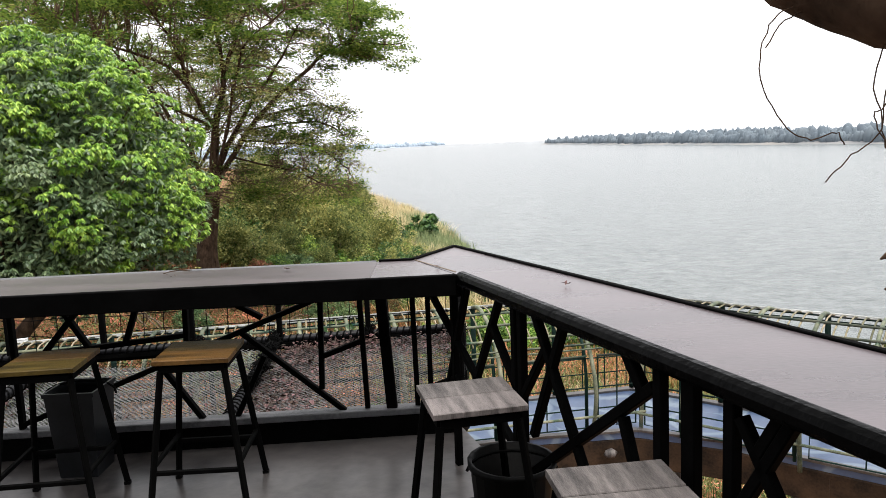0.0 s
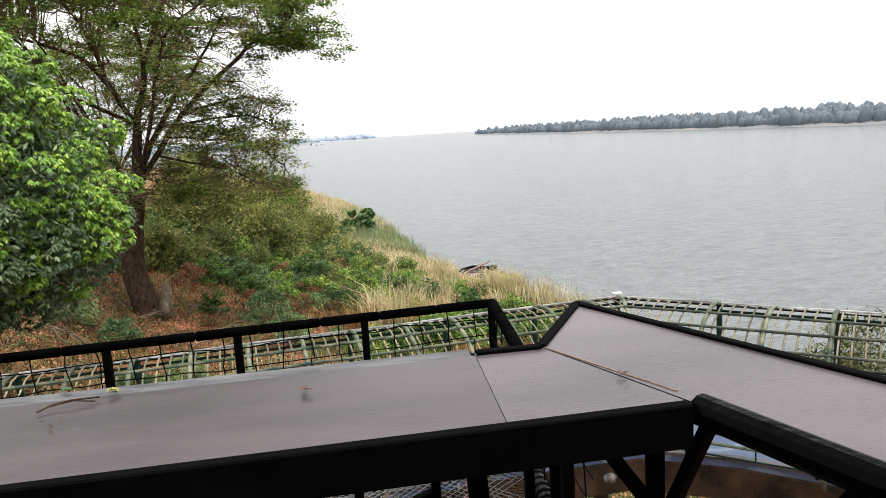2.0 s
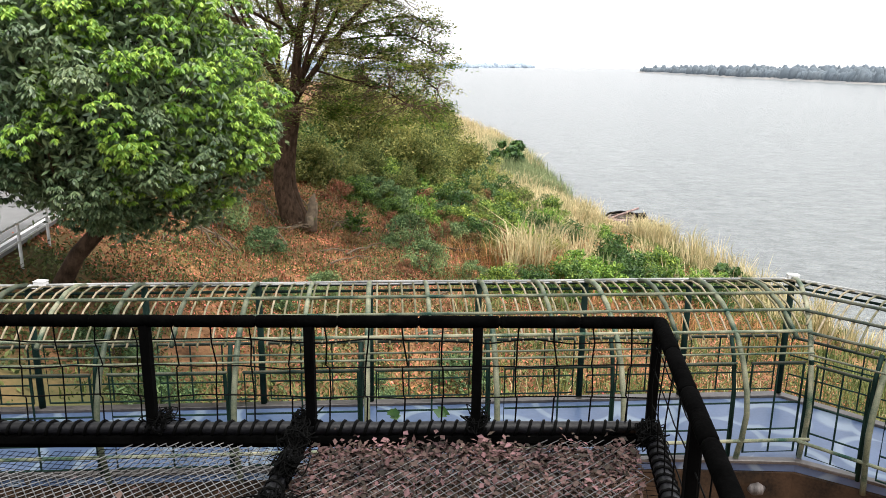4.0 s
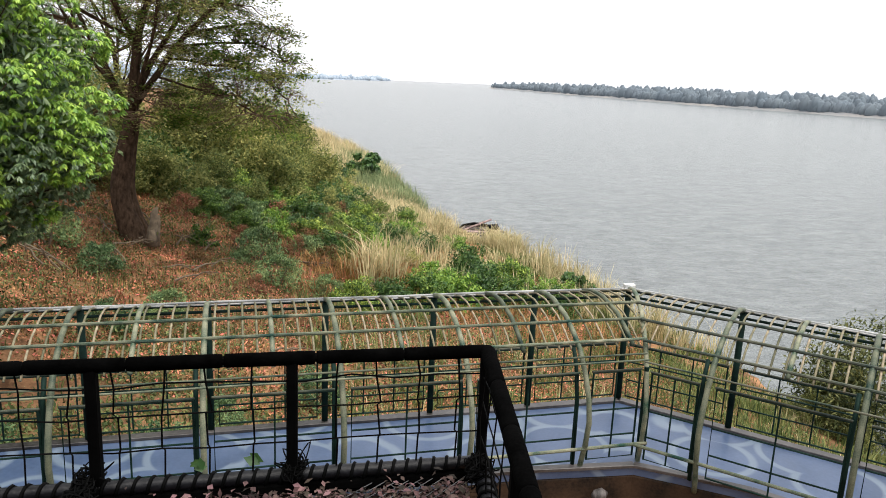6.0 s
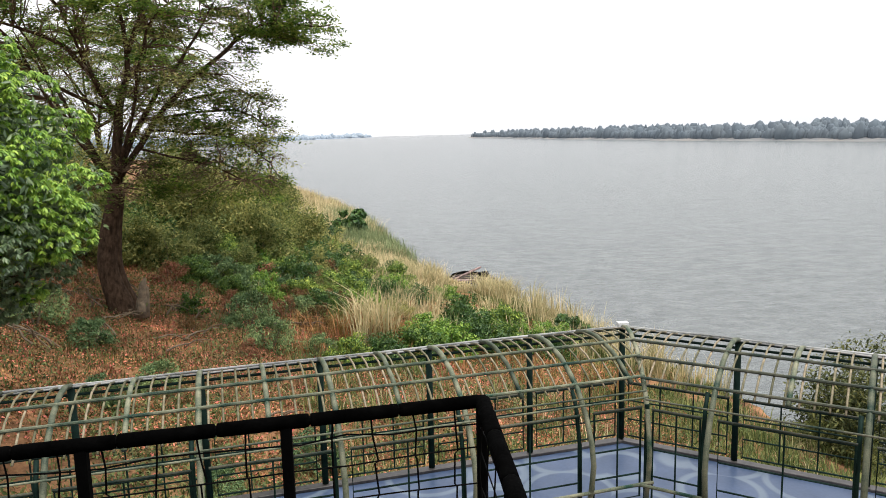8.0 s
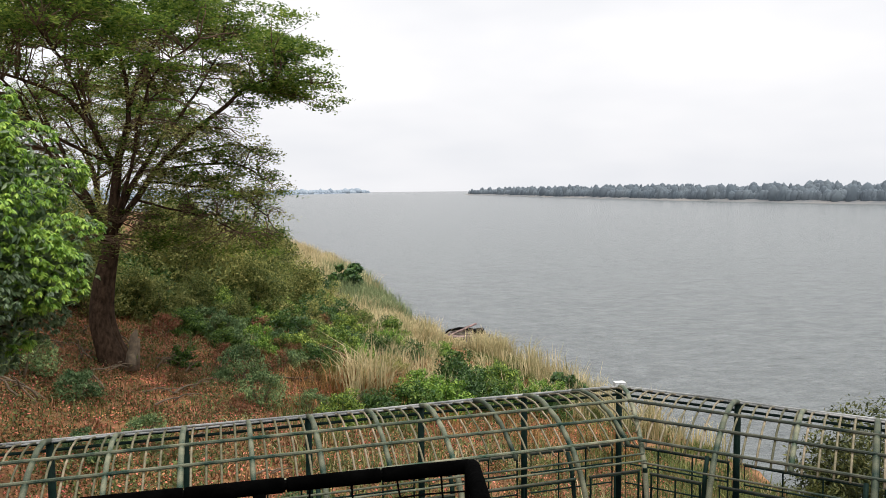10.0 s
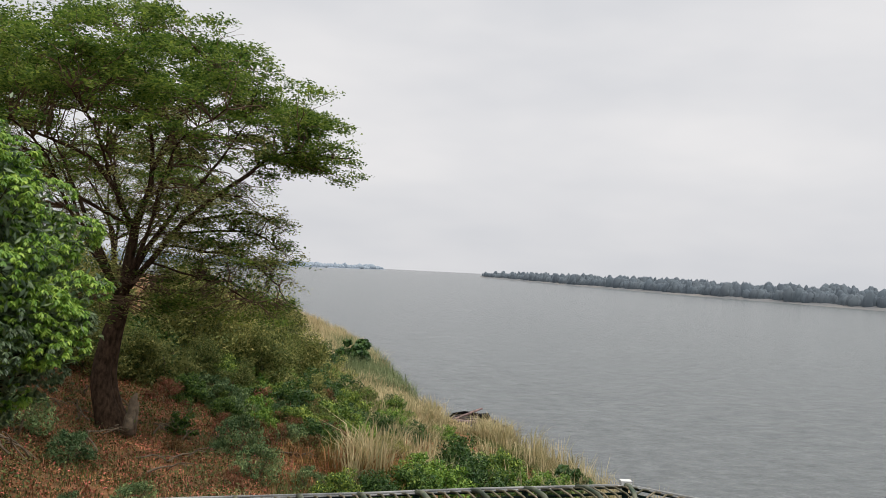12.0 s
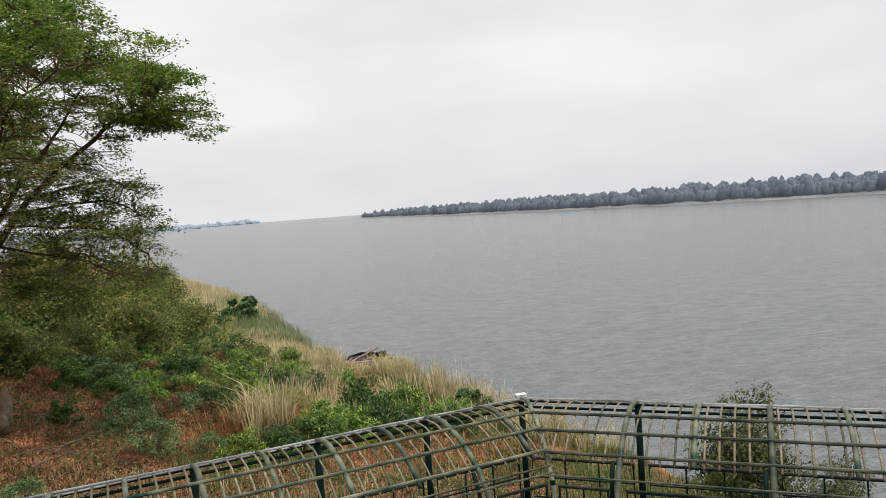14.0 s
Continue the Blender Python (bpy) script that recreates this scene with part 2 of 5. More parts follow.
def walkway_material():
    """Worn blue floor paint with pale curved strokes."""
    m = material("blue_floor_paint", (0.038, 0.064, 0.124), (0.068, 0.102, 0.18), 0.35, 1.3, 0.08, fine=20)
    n, l = m.node_tree.nodes, m.node_tree.links
    bsdf = next(x for x in n if x.type == "BSDF_PRINCIPLED")
    old = bsdf.inputs["Base Color"].links[0].from_socket
    co, vor, ramp, mix = n.new("ShaderNodeTexCoord"), n.new("ShaderNodeTexVoronoi"), n.new("ShaderNodeValToRGB"), n.new("ShaderNodeMixRGB")
    vor.feature = "F1"
    vor.inputs["Scale"].default_value = 0.85
    els = ramp.color_ramp.elements
    els[0].position, els[0].color = 0.50, (0, 0, 0, 1)
    els[1].position, els[1].color = 0.53, (0.75, 0.75, 0.75, 1)
    e = els.new(0.58)
    e.color = (0.7, 0.7, 0.7, 1)
    e = els.new(0.62)
    e.color = (0, 0, 0, 1)
    l.new(co.outputs["Object"], vor.inputs["Vector"])
    l.new(vor.outputs["Distance"], ramp.inputs["Fac"])
    l.new(ramp.outputs["Color"], mix.inputs["Fac"])
    l.new(old, mix.inputs["Color1"])
    mix.inputs["Color2"].default_value = (0.155, 0.2, 0.25, 1)
    l.new(mix.outputs["Color"], bsdf.inputs["Base Color"])
    return m


M_GROUND, M_WATER, M_BLUE = ground_material(), water_material(), walkway_material()


# ---- mesh helpers ----
class Acc:
    """Gathers vertices and faces of one mesh."""

    def __init__(self):
        self.v, self.f = [], []

    def add(self, verts, faces):
        k = len(self.v)
        self.v.extend(tuple(p) for p in verts)
        self.f.extend(tuple(i + k for i in f) for f in faces)
        return self

    def beam(self, p, q, w, h, up=(0, 0, 1), bevel=0.12):
        """A bar of eight-sided section from p to q, w across and h along up."""
        p, q = Vector(p), Vector(q)
        d = (q - p).normalized()
        side = d.cross(Vector(up))
        if side.length < 1e-4:
            side = d.cross(Vector((1, 0, 0)))
        side.normalize()
        top = side.cross(d)
        c = min(w, h) * bevel
        ring = [(w / 2 - c, h / 2), (w / 2, h / 2 - c), (w / 2, c - h / 2), (w / 2 - c, -h / 2), (c - w / 2, -h / 2), (-w / 2, c - h / 2), (-w / 2, h / 2 - c), (c - w / 2, h / 2)]
        vs = [e + side * a + top * b for e in (p, q) for a, b in ring]
        fs = [(i, (i + 1) % 8, 8 + (i + 1) % 8, 8 + i) for i in range(8)] + [tuple(range(7, -1, -1)), tuple(range(8, 16))]
        return self.add(vs, fs)

    def tube(self, pts, radii, sides=6, ribbed=0.0):
        """A round pipe along pts."""
        pts = [Vector(p) for p in pts]
        n = len(pts)
        if not hasattr(radii, "__len__"):
            radii = [radii] * n
        vs, ref = [], None
        for i, p in enumerate(pts):
            d = (pts[min(i + 1, n - 1)] - pts[max(i - 1, 0)]).normalized()
            if ref is None:
                ref = Vector((0, 0, 1)) if abs(d.z) < 0.9 else Vector((1, 0, 0))
            a = d.cross(ref).normalized()
            b = a.cross(d)
            ref = b
            r = radii[i] * (1 + ribbed * (i % 2))
            vs.extend(p + (a * math.cos(2 * math.pi * k / sides) + b * math.sin(2 * math.pi * k / sides)) * r for k in range(sides))
        fs = [(i * sides + k, i * sides + (k + 1) % sides, (i + 1) * sides + (k + 1) % sides, (i + 1) * sides + k) for i in range(n - 1) for k in range(sides)]
        fs += [tuple(range(sides - 1, -1, -1)), tuple((n - 1) * sides + k for k in range(sides))]
        return self.add(vs, fs)

    def prism(self, outline, z0, z1):
        """An upright slab over an outline given anticlockwise."""
        k = len(outline)
        vs = [(x, y, z0) for x, y in outline] + [(x, y, z1) for x, y in outline]
        fs = [tuple(range(k - 1, -1, -1)), tuple(range(k, 2 * k))] + [(i, (i + 1) % k, k + (i + 1) % k, k + i) for i in range(k)]
        return self.add(vs, fs)

    def mesh(self, name, mat, smooth=False):
        me = bpy.data.meshes.new(name)
        me.from_pydata(self.v, [], self.f)
        me.materials.append(mat)
        if smooth:
            me.polygons.foreach_set("use_smooth", [True] * len(me.polygons))
        me.update()
        return me


def thing(name, label, category, at=(0, 0, 0), group="", kind=""):
    ob = new(name)
    ob.empty_display_size = 0.1
    ob.location = at
    return tagged(ob, label, category, group, kind)


def part(name, acc, mat, parent, label="", smooth=False, kind=""):
    ob = new(name, acc.mesh(name, mat, smooth) if isinstance(acc, Acc) else acc)
    ob.parent = parent
    return tagged(ob, label, kind=kind)


def solid(name, acc, mat, label, category, kind="", group="", smooth=False):
    return tagged(new(name, acc.mesh(name, mat, smooth)), label, category, group, kind)


def leaf_mesh(name, mat, centre, axis, normal, length, width):
    """Pointed folded leaves: one kite of two triangles for each row of the arrays."""
    n = len(centre)
    axis = axis / (np.linalg.norm(axis, axis=1, keepdims=True) + 1e-9)
    side = np.cross(axis, normal)
    side /= np.linalg.norm(side, axis=1, keepdims=True) + 1e-9
    nor = np.cross(side, axis)
    L, W = np.asarray(length).reshape(-1, 1), np.asarray(width).reshape(-1, 1)
    v = np.empty((n, 4, 3))
    v[:, 0] = centre - axis * L * 0.5
    v[:, 1] = centre + side * W * 0.5 + nor * W * 0.18
    v[:, 2] = centre + axis * L * 0.5
    v[:, 3] = centre - side * W * 0.5 + nor * W * 0.18
    base = np.arange(n)[:, None] * 4
    tri = np.concatenate([base + np.array([[0, 1, 2]]), base + np.array([[0, 2, 3]])], axis=1).reshape(-1)
    me = bpy.data.meshes.new(name)
    me.vertices.add(n * 4)
    me.vertices.foreach_set("co", v.reshape(-1))
    me.loops.add(n * 6)
    me.loops.foreach_set("vertex_index", tri.astype(np.int32))
    me.polygons.add(n * 2)
    me.polygons.foreach_set("loop_start", np.arange(0, n * 6, 3, dtype=np.int32))
    me.materials.append(mat)
    me.update(calc_edges=True)
    return me


def blade_mesh(name, mat, root, lean, height, width):
    """Grass blades bent over: three triangles each."""
    n = len(root)
    side = np.stack([-lean[:, 1], lean[:, 0], np.zeros(n)], axis=1)
    side /= np.linalg.norm(side, axis=1, keepdims=True) + 1e-9
    H, W = height.reshape(-1, 1), width.reshape(-1, 1)
    up = np.array([[0, 0, 1.0]])
    v = np.empty((n, 5, 3))
    v[:, 0], v[:, 1] = root - side * W / 2, root + side * W / 2
    mid = root + up * H * 0.62 + lean * H * 0.3
    v[:, 2], v[:, 3] = mid - side * W * 0.4, mid + side * W * 0.4
    v[:, 4] = root + up * H * 0.95 + lean * H * 0.95
    base = np.arange(n)[:, None] * 5
    tri = np.concatenate([base + np.array([[0, 1, 3]]), base + np.array([[0, 3, 2]]), base + np.array([[2, 3, 4]])], axis=1).reshape(-1)
    me = bpy.data.meshes.new(name)
    me.vertices.add(n * 5)
    me.vertices.foreach_set("co", v.reshape(-1))
    me.loops.add(n * 9)
    me.loops.foreach_set("vertex_index", tri.astype(np.int32))
    me.polygons.add(n * 3)
    me.polygons.foreach_set("loop_start", np.arange(0, n * 9, 3, dtype=np.int32))
    me.materials.append(mat)
    me.update(calc_edges=True)
    return me


def smooth_line(pts, steps=5):
    """A flowing curve through the points."""
    p = [Vector(q) for q in pts]
    p = [p[0] * 2 - p[1]] + p + [p[-1] * 2 - p[-2]]
    out = []
    for i in range(1, len(p) - 2):
        for k in range(steps):
            t = k / steps
            out.append(0.5 * (2 * p[i] + (p[i + 1] - p[i - 1]) * t + (2 * p[i - 1] - 5 * p[i] + 4 * p[i + 1] - p[i + 2]) * t * t + (3 * p[i] - p[i - 1] - 3 * p[i + 1] + p[i + 2]) * t ** 3))
    return out + [p[-2]]


rng = np.random.default_rng(7)
rnd = random.Random(11)


def unit(n):
    a = rng.normal(size=(n, 3))
    return a / np.linalg.norm(a, axis=1, keepdims=True)


# ---- the land ----
WATER = -15.0
SHORE_Y = [-300, 0, 15, 28, 35, 41, 48, 54, 64, 71, 79, 83, 89, 116, 162, 200, 300, 365, 900]
SHORE_X = [70, 31, 28.5, 26, 24.5, 23, 21.8, 19.5, 17.5, 16, 12.6, 10, 6, 3.5, -3, -12.5, -42, -110, -1500]
SLOPE_S = [-40, -2, 0, 3, 12, 20, 28, 32, 37, 39, 400]
SLOPE_Z = [-17.5, -15.6, -15.05, -14.0, -12.2, -10.3, -8.4, -7.3, -4.5, -4.1, -4.1]


def inland(x, y):
    return (np.interp(y, SHORE_Y, SHORE_X) - x) * 0.88


def land(x, y):
    """Height of the ground: river bank, road terrace, and the fill below the cafe."""
    z = np.interp(inland(x, y), SLOPE_S, SLOPE_Z)
    t = np.clip((np.asarray(y) - 12.0) / 9.0, 0, 1)
    t = t * t * (3 - 2 * t)
    fill = np.where(np.asarray(x) > 12, np.minimum(-5.0, -5.0 - (np.asarray(x) - 12) * 0.6), -5.0)
    fill = np.maximum(fill, np.minimum(z, -5.0))
    return z * t + fill * (1 - t)


def rough_land(x, y):
    w = np.sin(x * 1.7 + y * 0.6) * 0.06 + np.sin(x * 0.5 - y * 0.9) * 0.1 + np.sin(x * 3.1) * np.sin(y * 2.7) * 0.05
    return land(x, y) + np.where(inland(x, y) > 37.5, 0.0, w)


xs = np.concatenate([[-4200, -2000, -900, -400, -200, -120, -80, -60], np.arange(-46, 46, 0.8), [50, 60, 80, 120]])
ys = np.concatenate([[-4000, -1000, -300, -120, -60, -30, -15], np.arange(-8, 100, 0.8), np.arange(100, 230, 4), [250, 300, 365, 450, 600, 900, 1400, 2200, 4200]])
gx, gy = np.meshgrid(xs, ys, indexing="ij")
gz = rough_land(gx, gy)
acc = Acc()
ny = len(ys)
acc.v = np.stack([gx, gy, gz], axis=-1).reshape(-1, 3).tolist()
acc.f = [(i * ny + j, (i + 1) * ny + j, (i + 1) * ny + j + 1, i * ny + j + 1) for i in range(len(xs) - 1) for j in range(ny - 1)]
solid("ground", acc, M_GROUND, "brown leaf-littered river bank sloping to the water", "ground", "structure", smooth=True)

acc = Acc().add([(-4600, -4600, WATER), (4600, -4600, WATER), (4600, 4600, WATER), (-4600, 4600, WATER)], [(0, 1, 2, 3)])
solid("water", acc, M_WATER, "wide grey-green silty river with small ripples", "river", "structure")


def crown_blob(acc, x, y, z, r, h):
    """An uneven low crown of a far tree."""
    rings = [(0.55, -0.2), (1.0, 0.15), (0.85, 0.55), (0.45, 0.88)]
    vs, k = [], 7
    for a, b in rings:
        for i in range(k):
            t = 2 * math.pi * i / k
            q = a * r * rnd.uniform(0.75, 1.2)
            vs.append((x + math.cos(t) * q, y + math.sin(t) * q, z + h * (b + rnd.uniform(-0.07, 0.07))))
    vs.append((x, y, z + h * rnd.uniform(0.92, 1.08)))
    fs = [(j * k + i, j * k + (i + 1) % k, (j + 1) * k + (i + 1) % k, (j + 1) * k + i) for j in range(3) for i in range(k)]
    fs += [(3 * k + i, 3 * k + (i + 1) % k, 4 * k) for i in range(k)]
    acc.add(vs, fs)


def far_shore(line, depth, bank_h, tree_h, count, mat_tree, name, label, mat_bank, wide=1.0):
    bank, wood = Acc(), Acc()
    line = [Vector((*p, 0)) for p in line]
    seg = 60
    top = []
    for i in range(seg + 1):
        t = i / seg * (len(line) - 1)
        a = min(int(t), len(line) - 2)
        p = line[a].lerp(line[a + 1], t - a)
        d = (line[a + 1] - line[a]).normalized()
        n = Vector((d.y, -d.x, 0))
        jag = rnd.uniform(-0.015, 0.015) * depth
        top.append((p + n * jag, p + n * depth * 0.12 + Vector((0, 0, bank_h * rnd.uniform(0.7, 1.1))), p + n * depth))
    vs = []
    for a, b, c in top:
        vs += [(a.x, a.y, WATER - 0.5), (b.x, b.y, WATER + b.z), (c.x, c.y, WATER + bank_h)]
    bank.add(vs, [(3 * i + j, 3 * i + 3 + j, 3 * i + 4 + j, 3 * i + 1 + j) for i in range(seg) for j in range(2)])
    for _ in range(count):
        t = rnd.random() * (len(line) - 1)
        a = min(int(t), len(line) - 2)
        p = line[a].lerp(line[a + 1], t - a)
        d = (line[a + 1] - line[a]).normalized()
        n = Vector((d.y, -d.x, 0))
        u = rnd.random() ** 1.8
        q = p + n * depth * (0.075 + 0.9 * u)
        h = tree_h * rnd.uniform(0.6, 1.0) * (1.3 if rnd.random() < 0.06 else 0.85)
        crown_blob(wood, q.x, q.y, WATER + bank_h * min(1, 0.3 + u) - 1.5, h * rnd.uniform(0.16, 0.42) * wide, h)
    solid(name + "_bank", bank, mat_bank, label + " low sandy bank", "river bank", "structure")
    solid(name + "_woods", wood, mat_tree, label + " continuous belt of trees", "woods", "stuff", smooth=True)


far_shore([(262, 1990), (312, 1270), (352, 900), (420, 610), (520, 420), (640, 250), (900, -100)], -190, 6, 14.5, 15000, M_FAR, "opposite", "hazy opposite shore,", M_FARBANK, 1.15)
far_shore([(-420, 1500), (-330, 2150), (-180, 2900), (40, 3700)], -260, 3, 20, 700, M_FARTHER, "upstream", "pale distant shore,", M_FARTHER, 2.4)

# road on top of the bank, with a white line and a pipe rail
road_dir, road_n = Vector((-0.287, 0.958, 0)), Vector((-0.958, -0.287, 0))
road_at = Vector((-16.6, 28.0, -4.08))
acc = Acc()
a, b = road_at - road_dir * 60, road_at + road_dir * 160
acc.prism([(p.x, p.y) for p in (a, b, b + road_n * 6.5, a + road_n * 6.5)], -4.2, -4.03)
solid("road", acc, M_ROAD, "grey asphalt road along the top of the bank", "road", "structure")
acc = Acc()
a, b = a + road_n * 0.25, b + road_n * 0.25
acc.prism([(p.x, p.y) for p in (a, b, b + road_n * 0.14, a + road_n * 0.14)], -4.03, -4.026)
solid("trim_road_line", acc, M_WHITE, "white painted edge line on the road", "road marking", "structure")
fence = thing("roadside_rail", "white pipe rail beside the road on the bank", "fence", tuple(road_at - road_dir * 14 - road_n * 0.5))
for k in range(13):
    p = road_dir * (k * 2.5)
    part("post", Acc().tube([p + Vector((0, 0, -0.5)), p + Vector((0, 0, 0.95))], 0.05, 8), M_WHITE, fence)
for h in (0.35, 0.62, 0.9):
    part("rail", Acc().tube([Vector((0, 0, h)), road_dir * 30 + Vector((0, 0, h))], 0.035, 8), M_WHITE, fence)

# ---- trees ----
def limb(acc, pts, r0, r1, sides=7):
    n = len(pts)
    acc.tube(pts, [r0 + (r1 - r0) * i / (n - 1) for i in range(n)], sides)


def bend(p, q, rise, steps, wobble):
    """A curved line from p to q that first rises, then spreads."""
    p, q = Vector(p), Vector(q)
    out = []
    for i in range(steps + 1):
        t = i / steps
        w = p.lerp(q, t)
        w.z += rise * math.sin(math.pi * t)
        if 0 < i < steps:
            w += Vector((rnd.uniform(-1, 1), rnd.uniform(-1, 1), rnd.uniform(-0.6, 0.6))) * wobble
        out.append(w)
    return out


def pad_leaves(pads, per_area, size, flat=0.35):
    """Leaf rows for flat layered pads (x, y, z, radius, thickness)."""
    C, A, N, L, W = [], [], [], [], []
    for x, y, z, r, h in pads:
        n = int(per_area * r * r)
        # sprays inside the pad
        k = max(6, int(n / 34))
        ang, rad = rng.uniform(0, 2 * np.pi, k), r * np.sqrt(rng.uniform(0, 1, k)) * rng.uniform(0.75, 1.12, k)
        sx, sy = x + np.cos(ang) * rad, y + np.sin(ang) * rad
        sz = z + h * (0.6 - (rad / r) ** 2) + rng.normal(0, h * 0.35, k)
        pick = rng.integers(0, k, n)
        off = rng.normal(0, 1, (n, 3)) * np.array([0.26, 0.26, 0.1])
        C.append(np.stack([sx, sy, sz], 1)[pick] + off)
        a = rng.normal(0, 1, (n, 3)) * np.array([1, 1, flat])
        A.append(a)
        nn = rng.normal(0, 0.55, (n, 3)) + np.array([0, 0, 1.0])
        N.append(nn)
        L.append(rng.uniform(0.7, 1.4, n) * size)
        W.append(rng.uniform(0.35, 0.6, n) * size)
    return np.concatenate(C), np.concatenate(A), np.concatenate(N), np.concatenate(L), np.concatenate(W)


CROWN_R = [0, 2.4, 5.8, 9.0, 11.8, 13.3]
CROWN_TOP = [22.2, 21.9, 20.6, 18.3, 15.6, 14.3]
CROWN_DEEP = [5.0, 5.0, 4.6, 3.8, 2.4, 1.2]
# limbs of the big tree: start radius, then points in x, y, z over the foot of the trunk
BOUGHS = [(0.36, (0.25, 0, 6.2), (0.67, 0.1, 10.6), (1.4, 0, 13.5), (0.8, -0.8, 19.5)),
          (0.2, (1.4, 0, 13.4), (3.1, -1.0, 16.4), (5.0, -1.8, 18.3)),
          (0.22, (0.6, 0.1, 10.4), (-1.2, -0.8, 13.6), (-3.4, -1.6, 14.6), (-6.5, -2.5, 16.0)),
          (0.26, (0.35, 0.1, 7.4), (2.0, 1.5, 11.0), (3.9, 2.3, 13.8), (5.6, 3.2, 16.8)),
          (0.24, (0.35, 0.1, 7.0), (3.0, 0.3, 10.7), (6.3, 0, 13.5), (8.2, -0.2, 14.7), (11.7, -0.3, 14.6)),
          (0.24, (0.2, 0, 6.4), (-2.6, 1.4, 11.5), (-6.0, 4.0, 16.5))]
# the low fan over the water, and twigs on the trunk
FAN = [(0.12, (3.0, 0.3, 10.7), (6.2, 1.8, 11.6), (7.8, 2.2, 10.9)), (0.1, (2.6, 0.3, 10.2), (6.4, 1.2, 10.5), (8.0, 1.3, 9.6)),
       (0.1, (1.9, 0.4, 9.6), (6.2, 0.4, 9.0), (8.3, 0.2, 7.6)), (0.09, (1.2, 0.4, 8.6), (5.2, -0.9, 7.7), (7.2, -1.2, 6.8)),
       (0.1, (0.1, -0.2, 6.6), (-1.7, -1.0, 6.7), (-2.3, -1.1, 7.3)), (0.08, (0.3, -0.2, 7.2), (1.0, -0.9, 7.4), (1.7, -1.2, 7.2))]


def rain_tree(base, scale, label, density=215, lower=True, turn=0.0):
    """A broad tree with a leaning trunk, spreading limbs and flat layered foliage."""
    tree = thing("rain_tree", label, "tree", base)
    tree.rotation_euler.z = turn
    wood = Acc()
    for dx, dy, rr in ((0, 0, 0.6), (0.42, 0.25, 0.34), (-0.3, 0.4, 0.36)):
        pts = [Vector((dx * 2.2, dy * 1.8, -0.9)), Vector((dx * 1.2, dy * 1.2, 0.3)), Vector((dx - 0.3, dy, 1.3)), Vector((dx * 0.9 - 0.5, dy * 0.8, 2.6)), Vector((dx * 0.7 - 0.25, dy * 0.7, 4.4)), Vector((0.25 + dx * 0.5, dy * 0.4, 6.4))]
        wood.tube([p * scale for p in smooth_line(pts, 3)], [rr * scale * q for q in np.interp(np.linspace(0, 5, 16), [0, 1, 2, 3, 4, 5], [1.7, 1.15, 0.98, 0.9, 0.8, 0.62])], 12)
    mains = []
    ring = []
    for k in range(7):
        az = 1.35 + k * 0.69
        out, up = Vector((math.cos(az), math.sin(az), 0)), Vector((0, 0, 1))
        foot = Vector((0.6, 0.1, 10.4)) if k % 2 else Vector((0.2, 0, 6.6))
        ring.append((0.15, foot, foot.lerp(out * 4.5 + up * 13, 0.55), out * 5.0 + up * 14.2, out * 9.2 + up * 15.6))
    high = len(BOUGHS) + len(ring)
    for r, *pts in BOUGHS + ring + FAN * lower:
        line = smooth_line([Vector(p) * scale for p in pts], 4)
        line = [p + Vector((rnd.uniform(-1, 1), rnd.uniform(-1, 1), rnd.uniform(-1, 1))) * 0.07 * scale for p in line]
        limb(wood, line, r * (0.72 if r < 0.3 else 0.9) * scale, 0.03 * scale, 8)
        mains.append(line)
    part("trunk", wood, M_BARK, tree, smooth=True)
    pads, dry, low = [], [], []
    for k in range(310):
        az = rnd.uniform(0, 2 * math.pi)
        q = math.sqrt(rnd.random())
        r = 11.0 * q * (0.93 + 0.07 * math.cos(3 * az) + rnd.uniform(-0.03, 0.03))
        z = np.interp(r, CROWN_R, CROWN_TOP) - np.interp(r, CROWN_R, CROWN_DEEP) * rnd.random() ** 1.4
        pads.append((math.cos(az) * r, math.sin(az) * r * 0.95, float(z), rnd.uniform(0.75, 1.75), rnd.uniform(0.22, 0.45)))
    if lower:
        for k in range(34):
            # sprays hanging along the long bough over the water
            x = rnd.uniform(6.6, 11.9)
            pads.append((x, rnd.uniform(-1.6, 1.4), float(np.interp(x, [6, 8.2, 12.6], [14.0, 14.6, 14.2])) + rnd.uniform(-0.9, 0.8), rnd.uniform(0.5, 1.0), rnd.uniform(0.2, 0.4)))
        for k in range(110):
            # drooping fan over the water
            x = rnd.uniform(2.6, 8.4)
            low.append((x, rnd.uniform(-1.6, 3.2), rnd.uniform(9.4, 13.2) - 0.22 * (x - 3), rnd.uniform(0.45, 0.95), rnd.uniform(0.15, 0.3)))
        for k in range(170):
            x = rnd.uniform(2.2, 8.9)
            low.append((x, rnd.uniform(-2.6, 3.4), rnd.uniform(6.0, 9.9) - 0.06 * (x - 3), rnd.uniform(0.5, 1.05), rnd.uniform(0.2, 0.35)))
        for k in range(110):
            dry.append((rnd.uniform(-0.6, 4.0), rnd.uniform(-2.4, 1.6), rnd.uniform(5.8, 12.0), rnd.uniform(0.4, 0.85), rnd.uniform(0.25, 0.5)))
    for k in range(270):
        az, r = rnd.uniform(0, 2 * math.pi), 8.8 * math.sqrt(rnd.random())
        dry.append((math.cos(az) * r, math.sin(az) * r, rnd.uniform(10.5, 17.2), rnd.uniform(0.4, 1.0), rnd.uniform(0.2, 0.4)))
    pads, dry, low = ([tuple(v * scale for v in p) for p in group] for group in (pads, dry, low))
    twigs = Acc()
